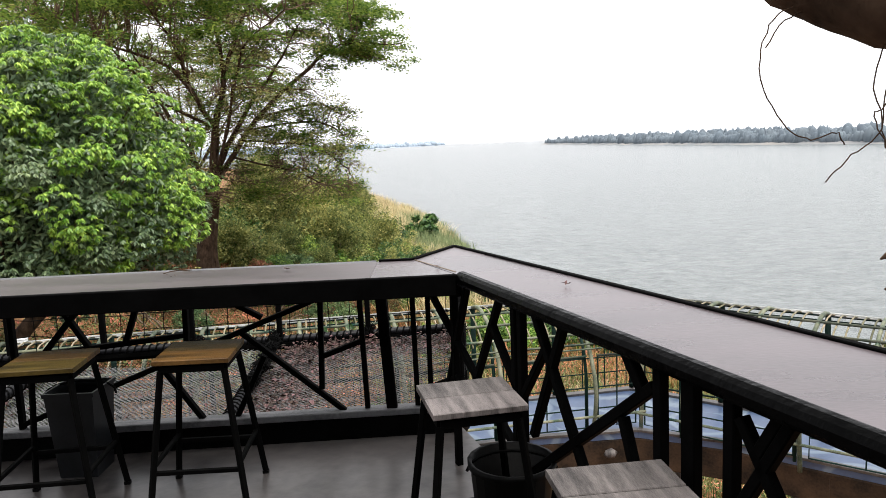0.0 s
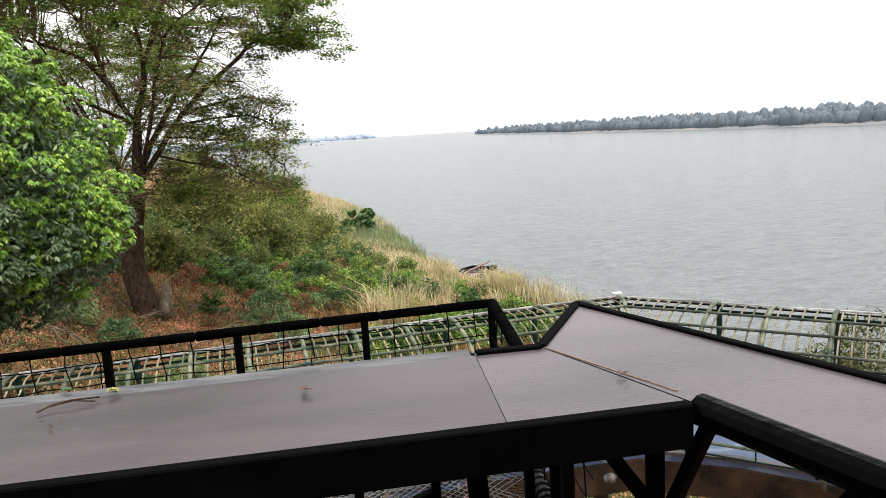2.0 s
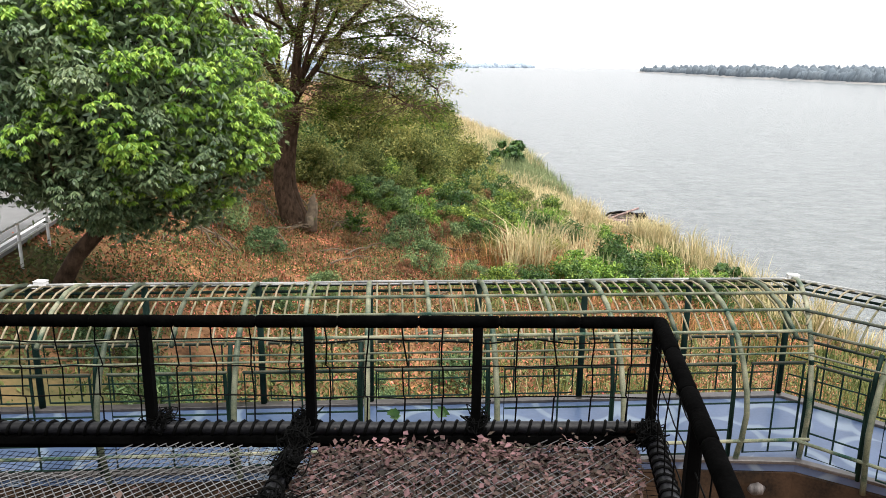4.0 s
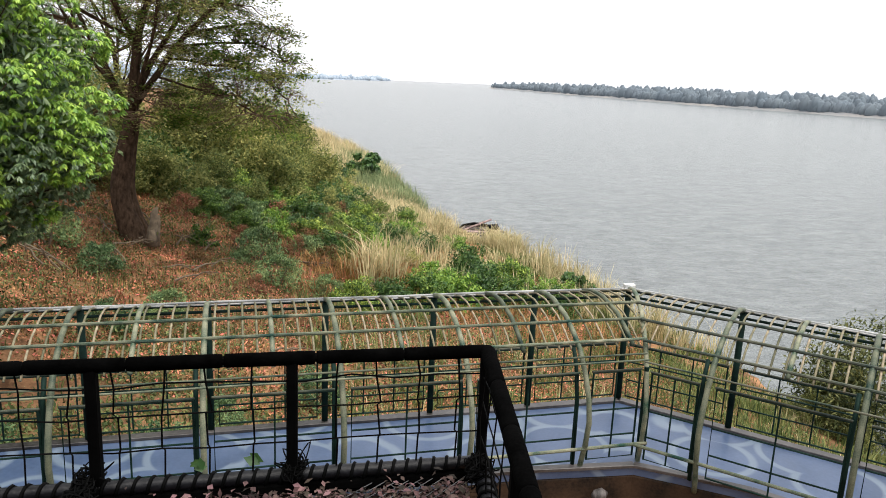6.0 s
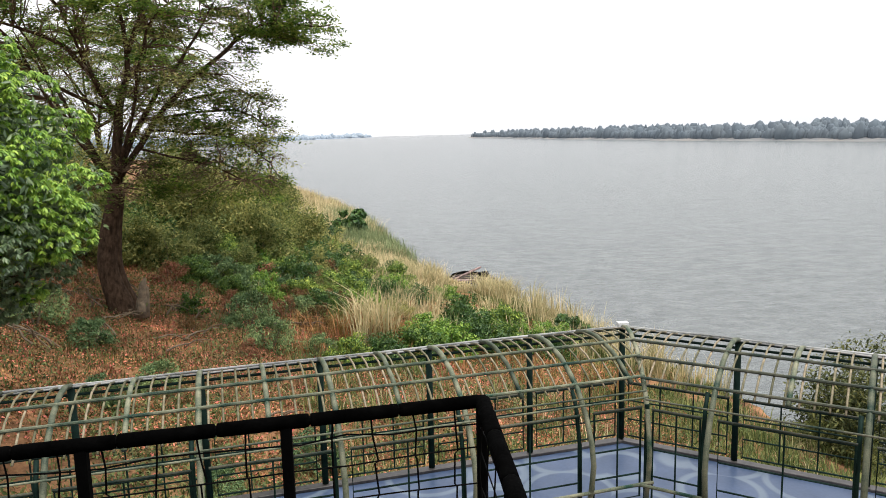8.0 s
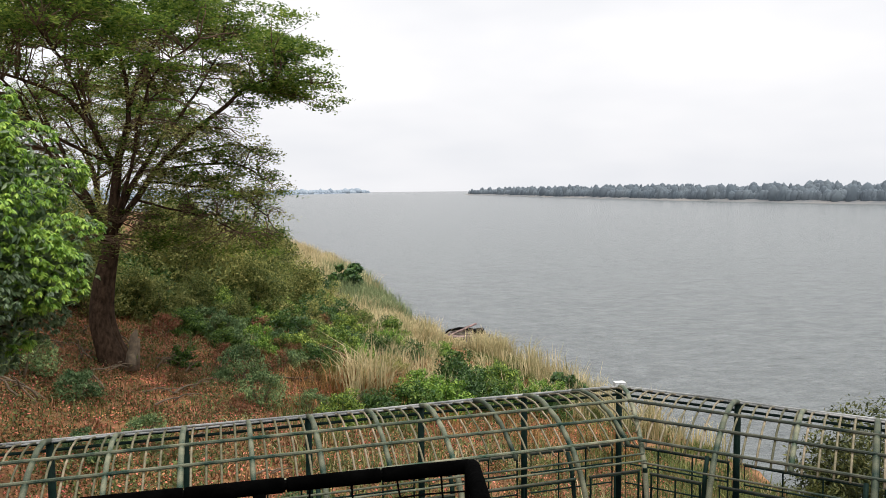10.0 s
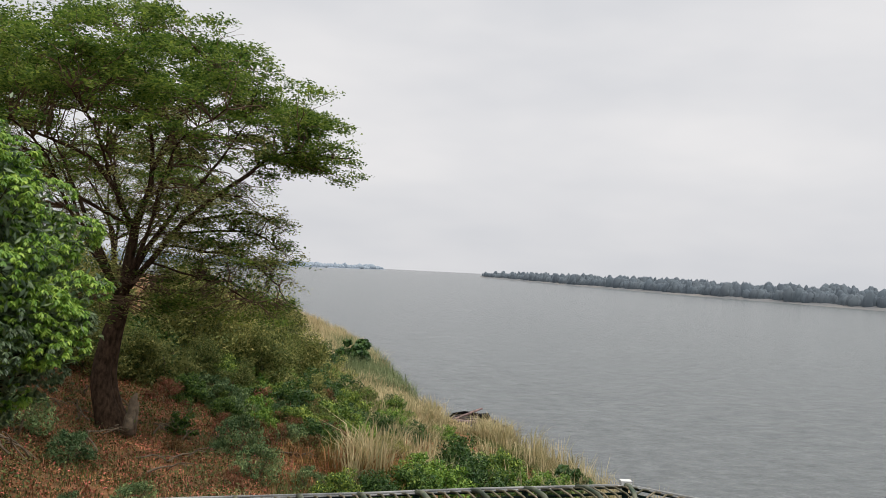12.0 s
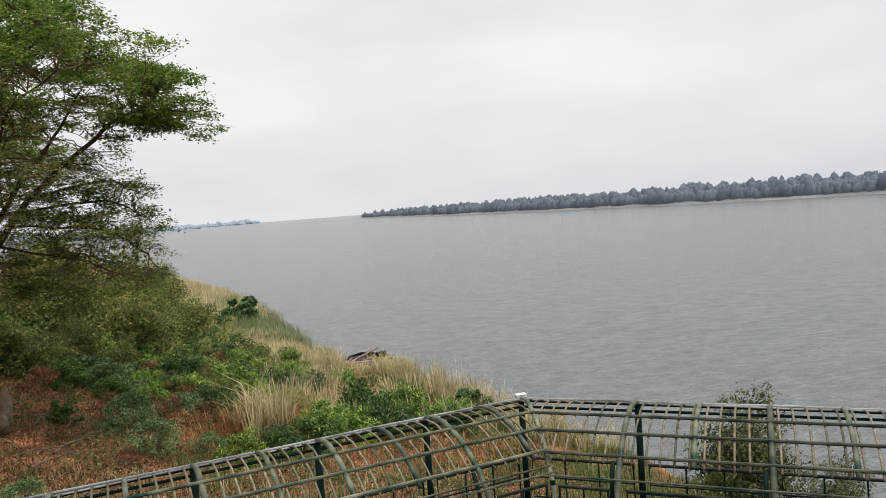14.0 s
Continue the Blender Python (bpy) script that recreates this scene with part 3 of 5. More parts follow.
    for x, y, z, r, h in pads + dry + low:
        joints = [p for m in (mains if z < 11.5 * scale else mains[:high]) for p in m[3:]]
        goal = Vector((x, y, z - h * 0.4))
        start = min(joints, key=lambda p: (p - goal).length + (5 if p.z > goal.z + 1.0 else 0) + 0.5 * max(0, math.hypot(p.x, p.y) - math.hypot(x, y)))
        spray = bend(start, goal, 0.35 * scale, 5, 0.22 * scale)
        limb(twigs, spray, min(0.065, 0.014 + 0.009 * (goal - start).length) * scale, 0.01 * scale, 5)
        for _ in range(2):
            t = rnd.uniform(0, 2 * math.pi)
            limb(twigs, bend(spray[3], goal + Vector((math.cos(t) * r, math.sin(t) * r, rnd.uniform(-0.1, 0.5) * h)), 0.12 * scale, 3, 0.12 * scale), 0.013 * scale, 0.006 * scale, 4)
    part("branch", twigs, M_BRANCH, tree, smooth=True, kind="stuff")
    part("crown", leaf_mesh("crown", M_RAIN_LEAF, *pad_leaves(pads + [(x, y, z, r * 0.75, h) for x, y, z, r, h in low[::2] + dry[::3]], density, 0.2 * scale)), None, tree, "feathery green layered foliage", kind="stuff")
    part("dry_spray", leaf_mesh("dry_spray", M_DRY_LEAF, *pad_leaves(dry[1::3] + dry[2::3] + low[1::2], density * 0.4, 0.17 * scale)), None, tree, "olive drying foliage", kind="stuff")
    return tree


rain_tree((-13.3, 45.0, float(land(-13.3, 45.0))), 1.0, "big old spreading tree with dark trunk on the bank")
rain_tree((-30.0, 52.0, float(land(-30.0, 52.0))), 1.0, "tall spreading tree beyond the road", 130, False, 2.0)
rain_tree((-26.0, 82.0, float(land(-26.0, 82.0))), 0.95, "spreading tree far along the road", 110, False, 4.1)


def mango_tree(base):
    global rng
    rnd.seed(5)
    rng = np.random.default_rng(5)
    tree = thing("mango_tree", "dense mango tree with lime-green young leaves", "tree", base)
    wood = Acc()
    fork = Vector((1.5, 0.2, 2.3))
    wood.tube([(-0.35, 0, -0.5), (0.0, 0, 0.35), (0.55, 0.1, 1.3), fork], [0.42, 0.27, 0.24, 0.22], 10)
    cx, cz, rx, rz = 1.8, 5.5, 4.8, 5.0
    clumps = []
    while len(clumps) < 470:
        d = Vector((rnd.gauss(0, 1), rnd.gauss(0, 1), rnd.gauss(0, 1))).normalized()
        q = rnd.uniform(0.5, 1.0) ** 0.5
        p = Vector((cx + d.x * rx * q, d.y * rx * 0.95 * q, cz + d.z * rz * q * (1 if d.z > 0 else 0.46 if d.x < 0.05 else 0.68)))
        if len(clumps) > 260 or all((p - c).length > 0.52 for c, _ in clumps):
            clumps.append((p, d))
    for k in range(9):
        az = k * 0.7 + rnd.uniform(-0.2, 0.2)
        tip = Vector((cx + math.cos(az) * rx * 0.6, math.sin(az) * rx * 0.6, cz + rnd.uniform(-1.2, 2.6)))
        limb(wood, bend(fork, tip, 0.5, 5, 0.18), 0.15, 0.05, 7)
    for p, d in clumps[::2]:
        limb(wood, bend(fork.lerp(p, 0.5), p, 0.1, 3, 0.15), 0.05, 0.012, 5)
    part("trunk", wood, M_BARK, tree, smooth=True)
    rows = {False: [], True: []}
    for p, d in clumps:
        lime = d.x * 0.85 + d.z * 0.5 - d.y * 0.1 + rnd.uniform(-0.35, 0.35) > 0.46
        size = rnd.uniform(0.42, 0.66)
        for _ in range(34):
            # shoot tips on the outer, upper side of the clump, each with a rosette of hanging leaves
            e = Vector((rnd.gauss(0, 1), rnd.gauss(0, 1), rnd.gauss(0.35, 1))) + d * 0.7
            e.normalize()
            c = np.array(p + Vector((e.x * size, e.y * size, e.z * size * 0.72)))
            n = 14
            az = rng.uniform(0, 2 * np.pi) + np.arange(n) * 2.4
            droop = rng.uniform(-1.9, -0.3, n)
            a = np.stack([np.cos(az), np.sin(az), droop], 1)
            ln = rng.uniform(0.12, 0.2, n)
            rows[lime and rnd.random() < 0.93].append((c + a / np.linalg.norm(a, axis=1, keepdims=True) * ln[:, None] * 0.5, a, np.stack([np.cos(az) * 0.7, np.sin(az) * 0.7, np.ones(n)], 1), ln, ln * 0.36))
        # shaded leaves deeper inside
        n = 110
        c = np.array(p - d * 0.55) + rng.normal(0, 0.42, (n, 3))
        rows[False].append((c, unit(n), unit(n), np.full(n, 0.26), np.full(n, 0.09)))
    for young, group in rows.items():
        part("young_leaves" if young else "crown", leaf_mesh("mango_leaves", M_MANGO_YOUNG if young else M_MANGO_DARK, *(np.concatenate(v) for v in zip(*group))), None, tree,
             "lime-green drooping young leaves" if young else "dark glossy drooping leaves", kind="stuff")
    return tree


mango_tree((-13.6, 24.0, float(land(-13.6, 24.0))))


def bush_rows(r, h, n, size, droop=0.0, narrow=0.5, per=90):
    """Leaves gathered on the outsides of separate tufts, with dark gaps between the tufts."""
    k = max(9, n // per)
    d = unit(k)
    d[:, 2] = np.abs(d[:, 2])
    s = d * np.array([r, r, h]) * rng.uniform(0.45, 1.0, (k, 1))
    girth = rng.uniform(0.14, 0.27, k) * (r + h) * 0.5
    pick = rng.integers(0, k, n)
    e = unit(n)
    e[:, 2] += 0.35
    c = s[pick] + e * girth[pick][:, None] * rng.uniform(0.6, 1.1, (n, 1)) * np.array([1, 1, 0.75])
    c[:, 2] = np.maximum(c[:, 2], 0.03)
    a = unit(n) + e * 0.4
    a[:, 2] -= droop
    nn = e + rng.normal(0, 0.35, (n, 3)) + np.array([0, 0, 0.4])
    L = rng.uniform(0.6, 1.4, n) * size
    return c, a, nn, L, L * narrow


def make_bush(name, r, h, n, size, mat, label, droop=0.0, narrow=0.5, per=90):
    ob = thing(name, label, "shrub", (0, 0, -60))
    for k in range(6):
        t = k * 1.05
        stem = Acc()
        limb(stem, bend((0, 0, -0.15), (math.cos(t) * r * 0.65, math.sin(t) * r * 0.65, h * rnd.uniform(0.5, 0.85)), 0.1, 4, 0.05), 0.025, 0.008, 5)
        part("stem", stem, M_TWIG, ob)
    part("leaves", leaf_mesh("leaves", mat, *bush_rows(r, h, n, size, droop, narrow, per)), None, ob, kind="stuff")
    return ob


def plant(ob, spots):
    for k, (x, y, s) in enumerate(spots):
        m = pose(x, y, float(land(x, y)) - 0.05, 0, 0, rnd.uniform(0, 360))
        if k == 0:
            ob.matrix_basis = m
            ob.scale = (s, s, s)
        else:
            c = copy_thing(ob, m)
            c.scale = (s * rnd.uniform(0.9, 1.1), s * rnd.uniform(0.9, 1.1), s * rnd.uniform(0.85, 1.15))


round_bush = make_bush("round_bush", 0.95, 1.35, 2600, 0.13, M_BUSH, "small rounded dark green bush on bare earth")
plant(round_bush, [(-10.2, 47.0, 1.0)])
blue_bush = make_bush("feathery_shrub", 1.2, 1.6, 3200, 0.15, M_BUSH_BLUE, "feathery grey-green shrub on the brown slope", narrow=0.3)
plant(blue_bush, [(-8.6, 56.0, 1.2), (-10.0, 58.0, 1.3), (-6.2, 57.5, 1.1), (-4.8, 52.0, 1.0), (-11.8, 60.0, 1.4), (-1.6, 63.5, 1.2), (-6.9, 46.5, 1.25), (-5.2, 42.0, 1.1), (-12.3, 37.5, 0.95), (-14.6, 37.8, 1.15), (-16.6, 38.5, 1.0), (-2.6, 42.0, 0.9), (-8.4, 33.5, 0.8), (-7.6, 45.0, 0.6), (-9.6, 31.0, 0.8), (-2.0, 28.0, 0.9), (-4.5, 25.0, 0.7), (-9.0, 20.5, 0.9), (-6.4, 19.6, 0.8), (-3.4, 20.2, 1.0), (-0.6, 20.0, 0.7), (-11.2, 22.6, 0.9), (-5.4, 22.4, 0.7), (1.6, 21.4, 0.8), (-1.8, 23.6, 0.8)])
green_bush = make_bush("green_shrub", 1.6, 1.9, 5200, 0.16, M_BUSH, "leafy green shrub on the river bank")
spots = [(2.4, 44.5, 1.1), (4.4, 46.5, 1.2), (6.3, 48.5, 1.25), (8.4, 50.0, 1.15), (3.2, 49.5, 1.2), (6.0, 53.0, 1.3), (8.8, 54.0, 1.2), (10.6, 52.5, 1.0), (0.6, 42.5, 0.9), (-1.2, 41.0, 0.8), (12.6, 54.5, 0.95), (11.5, 49.5, 0.85)]
spots += [(-9.0, 60.0, 1.1), (-7.6, 57.0, 1.0), (-5.6, 60.5, 1.2), (-4.6, 56.0, 1.0), (-6.8, 53.6, 0.8), (-3.4, 53.5, 1.0), (-2.4, 60.0, 1.3), (-8.2, 66.0, 1.5), (-4.6, 67.0, 1.5), (-1.4, 66.5, 1.2), (-0.8, 56.0, 1.1), (0.8, 60.5, 1.1), (-10.8, 62.0, 1.4), (-6.5, 74.0, 1.6), (-2.8, 75.0, 1.4), (-11.5, 66.0, 1.7), (-13.5, 64.0, 1.8), (-16.5, 62.0, 1.8), (-18.5, 66.0, 2.2), (-9.0, 76.0, 2.0), (-12.0, 78.0, 2.3), (-8.0, 84.0, 1.9), (-5.0, 88.0, 1.6), (-16.0, 80.0, 2.4), (-10.0, 94.0, 2.1), (-21.0, 58.0, 2.0), (-7.0, 102.0, 1.8), (-13.0, 106.0, 2.4), (1.8, 66.0, 1.0), (3.4, 62.5, 0.9), (-0.4, 73.0, 1.1)]
M_BUSH_LIGHT = material("fresh_green_leaves", (0.075, 0.175, 0.022), (0.23, 0.37, 0.065), 0.5, 1.4, 0, fine=3, random_by="island", spread=0.5, translucent=0.3, gloss=0.3)
M_BUSH_DEEP = material("deep_green_leaves", (0.022, 0.065, 0.014), (0.085, 0.165, 0.038), 0.45, 1.4, 0, fine=3, random_by="island", spread=0.5, translucent=0.22, gloss=0.35)
spots += [(float(np.interp(y, SHORE_Y, SHORE_X)) - s, y, q) for y, s, q in ((62, 8, 0.8), (66, 11, 0.9), (76, 12, 1.0), (84, 9, 0.8), (101, 10, 1.0), (70, 14, 1.1), (58, 11, 0.9), (88, 13, 1.1))]
spots = [p for p in spots if p[1] < 55 or float(np.interp(p[1], SHORE_Y, SHORE_X)) - p[0] > 10.5]
light_bush = make_bush("fresh_shrub", 1.6, 1.8, 5200, 0.165, M_BUSH_LIGHT, "fresh light green shrub on the river bank")
plant(light_bush, [p for i, p in enumerate(spots) if i % 3 == 1])
plant(green_bush, [p for i, p in enumerate(spots) if i % 3 == 0])
deep_bush = make_bush("dark_shrub", 1.6, 2.0, 5200, 0.155, M_BUSH_DEEP, "dark green dense shrub on the river bank")
plant(deep_bush, [p for i, p in enumerate(spots) if i % 3 == 2])
olive_bush = make_bush("olive_shrub", 1.6, 2.1, 3600, 0.15, M_DRY_LEAF, "olive half-dry shrub among the bank's undergrowth", narrow=0.4)
plant(olive_bush, [(-3.6, 58.5, 1.0), (0.0, 52.0, 0.9), (-2.0, 50.0, 0.8), (-9.6, 70.0, 1.6), (-1.0, 70.0, 1.3), (1.6, 56.0, 0.9), (-5.5, 65.0, 1.5), (-14.5, 60.0, 1.6), (-6.0, 79.0, 1.8), (-4.5, 92.0, 1.7), (21.8, 37.2, 0.9), (22.6, 35.8, 0.8)])
papaya = make_bush("broad_leaved_bush", 1.7, 2.5, 3000, 0.33, M_BUSH_DEEP, "broad-leaved dark green bush above dry grass", 0.5, 0.75)
plant(papaya, [(-2.8, 116.0, 1.7), (14.2, 55.5, 0.9), (-5.2, 82.0, 1.3)])
M_THICKET_DARK = material("brownish_green_leaves", (0.04, 0.055, 0.018), (0.14, 0.15, 0.05), 0.6, 0.6, 0, fine=3, random_by="island", spread=0.6, translucent=0.2, gloss=0.2)
willow = make_bush("waterside_tree", 2.2, 5.0, 13000, 0.2, M_THICKET_DARK, "bushy small tree at the water's edge", 0.4, 0.35)
plant(willow, [(23.4, 37.4, 1.2), (24.6, 32.5, 0.8)])

brown_bush = make_bush("brown_shrub", 1.3, 1.5, 2400, 0.16, material("dried_brown_leaves", (0.10, 0.05, 0.025), (0.28, 0.17, 0.08), 0.8, 0.6, 0, fine=3, random_by="both", spread=0.5, translucent=0.2, gloss=0.1), "dried brown twiggy shrub among the green ones", narrow=0.22)
plant(brown_bush, [(-3.6, 48.5, 1.0), (-5.6, 50.5, 0.9), (-1.6, 53.0, 1.0), (-6.4, 55.5, 1.0), (-3.6, 61.5, 1.3), (-8.6, 51.5, 0.8), (-0.2, 49.0, 0.9), (-2.6, 56.2, 1.0), (-9.4, 43.0, 0.7), (-6.0, 40.0, 0.6), (-7.4, 59.0, 1.4), (-10.4, 61.0, 1.5), (-4.8, 54.4, 1.1), (-13.4, 55.0, 1.3), (-7.0, 50.0, 1.0), (-4.0, 65.0, 1.5)])

M_THICKET = material("feathery_olive_green_leaves", (0.085, 0.125, 0.032), (0.33, 0.34, 0.11), 0.6, 1.6, 0, fine=3, random_by="both", spread=0.7, translucent=0.45, gloss=0.2)
thicket = make_bush("thicket_tree", 2.5, 5.4, 13000, 0.19, M_THICKET, "small feathery olive-green tree in the bank thicket", 0.1, 0.42, 250)
plant(thicket, [(-8.4, 66.5, 1.1), (-11.0, 68.0, 1.3), (-6.0, 72.0, 1.1), (-14.5, 66.0, 1.4), (-9.6, 61.0, 0.6), (-12.6, 61.5, 0.8), (-16.5, 60.0, 0.9), (-8.0, 75.0, 1.2), (-18.5, 56.0, 0.9), (-12.0, 72.0, 1.3), (-17.0, 72.0, 1.5), (-21.5, 64.0, 1.4), (-15.0, 82.0, 1.6), (-20.0, 84.0, 1.7), (-10.5, 90.0, 1.6), (-26.0, 72.0, 1.5), (-14.0, 100.0, 1.8), (-22.0, 98.0, 1.9), (-24.0, 54.0, 1.1), (-20.5, 50.5, 0.8)])
deep_thicket = make_bush("dark_thicket_tree", 2.2, 4.2, 9000, 0.2, M_BUSH, "small dark green leafy tree in the thicket", 0.1, 0.5, 190)
plant(deep_thicket, [(-7.0, 61.5, 0.6), (-4.2, 63.0, 0.55), (-10.6, 58.6, 0.5), (-8.4, 69.5, 0.9), (-2.4, 69.0, 0.5), (-9.4, 55.0, 0.45), (-5.6, 56.5, 0.5), (-12.4, 57.0, 0.6), (-6.8, 66.0, 0.8), (-11.6, 64.0, 0.8), (-3.0, 58.0, 0.45), (-14.6, 70.0, 1.0), (-5.0, 70.5, 0.7), (-9.0, 81.0, 1.2), (-2.2, 52.0, 0.4)])

# fallen trunk and stumps by the big tree
acc = Acc()
for dx, dy, top, r in ((0, 0, -5.55, 0.2), (0.16, 0.05, -6.0, 0.17), (-0.14, 0.08, -6.2, 0.18), (0.05, -0.12, -6.5, 0.2)):
    acc.tube([(-12.0 + dx, 44.0 + dy, -7.6), (-11.92 + dx, 44.05 + dy, -6.8), (-11.85 + dx * 0.8, 44.1 + dy, top - 0.35), (-11.72 + dx * 0.6, 44.12 + dy, top)], [r * 1.4, r * 1.1, r, r * 0.25], 7)
solid("stump", acc, M_TWIG, "pale grey broken stump beside the tree trunk", "stump", smooth=True)
twig_spots = [(rnd.uniform(-19, -4), rnd.uniform(31, 50)) for _ in range(34)]
twig_spots = [(p, (p[0] + rnd.uniform(-1.6, 1.6), p[1] + rnd.uniform(-1.2, 1.2))) for p in twig_spots]
for a, b in twig_spots + [((-13.4, 41.2), (-12.0, 43.6)), ((-9.2, 41.0), (-7.9, 43.2)), ((-15.2, 36.2), (-12.6, 34.4)), ((-17.0, 40.0), (-14.8, 37.0)), ((-10.4, 40.3), (-8.9, 40.9))]:
    p, q = Vector((*a, float(land(*a)) + 0.15)), Vector((*b, float(land(*b)) + rnd.uniform(0.25, 0.75)))
    acc = Acc()
    limb(acc, bend(p, q, 0.2, 5, 0.12), 0.055, 0.02, 6)
    limb(acc, bend(p.lerp(q, 0.5), q + Vector((0.5, -0.4, 0.2)), 0.2, 4, 0.1), 0.04, 0.015, 5)
    solid("dead_branch", acc, M_TWIG, "bare dead branch lying on dry earth", "branch", group="dead branches on the bank")


def tufts(n_tuft, blades, where, height, spread, width, lean=0.35):
    R, Q, H, W = [], [], [], []
    for _ in range(n_tuft):
        x, y, s = where()
        n = int(blades * rnd.uniform(0.6, 1.3))
        px, py = x + rng.normal(0, spread * s, n), y + rng.normal(0, spread * s, n)
        R.append(np.stack([px, py, rough_land(px, py) - 0.05], 1))
        a = np.arctan2(py - y, px - x) + rng.normal(0, 0.8, n)
        k = rng.uniform(0.05, 1.25, n) * lean
        t = rnd.uniform(0, 6.28)
        Q.append(np.stack([np.cos(a) * k + 0.22 * math.cos(t), np.sin(a) * k + 0.22 * math.sin(t), -0.4 * k], 1))
        H.append(rng.uniform(0.35, 1.15, n) * height * s)
        W.append(rng.uniform(0.6, 1.3, n) * width)
    return np.concatenate(R), np.concatenate(Q), np.concatenate(H), np.concatenate(W)


def along_shore(y0, y1, s0, s1, size=(0.7, 1.2)):
    def pick():
        y = y0 + (y1 - y0) * rnd.random() ** 1.25
        s = rnd.uniform(s0, s1)
        x = float(np.interp(y, SHORE_Y, SHORE_X)) - s / 0.88
        low = 0.3 if 58 < y < 93 and 0.088 * y < x < 0.142 * y else 1.0
        return x, y, rnd.uniform(*size) * low
    return pick


def spot(points):
    def pick():
        x, y, s = rnd.choice(points)
        return x + rnd.gauss(0, 0.5), y + rnd.gauss(0, 0.5), s * rnd.uniform(0.8, 1.15)
    return pick


M_GRASS_BROWN = material("brown_dead_grass", (0.085, 0.043, 0.02), (0.24, 0.13, 0.06), 0.8, 0.25, 0, fine=2, random_by="island", spread=0.4, translucent=0.2, gloss=0.1)
M_BRUSH_TALL = material("orange_brown_stalks", (0.2, 0.1, 0.035), (0.44, 0.27, 0.11), 0.8, 0.6, 0, fine=2, random_by="island", spread=0.5, translucent=0.25, gloss=0.1)
M_REED = material("grey_green_reeds", (0.15, 0.2, 0.09), (0.28, 0.325, 0.165), 0.7, 0.25, 0, fine=2, random_by="island", spread=0.35, translucent=0.3, gloss=0.15)
straw = [tufts(420, 40, along_shore(72, 100, 0.8, 11, (0.7, 1.3)), 2.1, 0.45, 0.06, 0.7), tufts(45, 40, along_shore(56, 74, 8, 15, (0.7, 1.2)), 2.3, 0.4, 0.06, 0.7), tufts(520, 34, along_shore(118, 240, 1.0, 15, (0.7, 1.5)), 2.3, 0.6, 0.07, 0.6), tufts(200, 34, along_shore(66, 118, 9, 19, (0.6, 1.2)), 2.1, 0.4, 0.055, 0.7)]
tagged(new("dry_grass", blade_mesh("dry_grass", M_GRASS_DRY, *(np.concatenate(v) for v in zip(*straw)))), "tall straw-coloured grass along the shore", "grass", kind="stuff")
tagged(new("grey_reeds", blade_mesh("grey_reeds", M_REED, *tufts(330, 36, along_shore(94, 150, 0.2, 7, (0.7, 1.4)), 2.2, 0.5, 0.06, 0.5))), "grey-green reeds along the far shore", "reeds", kind="stuff")
tagged(new("shore_reeds", blade_mesh("shore_reeds", M_GRASS_DRY, *tufts(110, 26, along_shore(47, 76, 0.2, 5, (0.6, 1.3)), 2.6, 0.22, 0.05, 0.55))), "pale plumed reeds at the water's edge", "reeds", kind="stuff")
CLUMP = [(-0.2, 47.0, 1.2), (0.3, 46.6, 1.1), (0.6, 47.4, 1.05), (-0.6, 46.6, 0.95)]
tagged(new("grass_clump", blade_mesh("grass_clump", M_GRASS_DRY, *tufts(15, 34, spot(CLUMP), 3.5, 0.3, 0.07, 0.62))), "big arching clump of dry straw grass", "grass", kind="stuff")
tagged(new("grass_clump_foot", blade_mesh("grass_clump_foot", M_BRUSH_TALL, *tufts(26, 30, spot(CLUMP + [(-2.0, 46.5, 0.9), (1.6, 46.0, 0.8), (-3.2, 48.0, 0.8)]), 2.0, 0.5, 0.06, 0.8))), "orange-brown dead stalks round the straw clump", "grass", kind="stuff")
tagged(new("green_grass", blade_mesh("green_grass", M_GRASS_GREEN, *tufts(900, 26, along_shore(26, 120, 0.2, 9), 0.75, 0.45, 0.05))), "green grass growing down to the water", "grass", kind="stuff")
tagged(new("water_grass", blade_mesh("water_grass", M_GRASS_GREEN, *tufts(420, 40, along_shore(52, 90, 0.0, 9, (0.7, 1.2)), 0.7, 0.5, 0.05, 0.5))), "short bright green grass at the water's edge", "grass", kind="stuff")
tagged(new("slope_grass", blade_mesh("slope_grass", M_GRASS_BROWN, *tufts(700, 16, along_shore(28, 75, 6, 36, (0.35, 0.8)), 0.8, 0.5, 0.03))), "thin dry grass on the slope", "grass", kind="stuff")
tagged(new("low_weeds", blade_mesh("low_weeds", M_GRASS_GREEN, *tufts(1500, 18, along_shore(18, 60, 5, 34, (0.3, 0.8)), 0.6, 0.6, 0.045))), "low green weeds on the slope", "weeds", kind="stuff")

tagged(new("tall_weeds", blade_mesh("tall_weeds", M_GRASS_GREEN, *tufts(700, 22, along_shore(17, 42, 2, 24, (0.5, 1.2)), 1.0, 0.5, 0.045, 0.5))), "tall mixed green weeds below the walkway", "weeds", kind="stuff")
tagged(new("tall_straw", blade_mesh("tall_straw", M_GRASS_DRY, *tufts(150, 20, along_shore(17, 42, 2, 26, (0.4, 1.1)), 1.1, 0.5, 0.035, 0.6))), "tall dry straw among the weeds", "grass", kind="stuff")
n = 150000
hx, hy = rng.uniform(-22, 20, n), 17.5 + 40 * rng.random(n) ** 2.0
k = np.sin(hx * 0.9 + 1.3) + np.sin(hy * 0.8 + hx * 0.35) + rng.normal(0, 0.5, n)
keep = (inland(hx, hy) > 3) & (inland(hx, hy) < 37) & (k > -0.5)
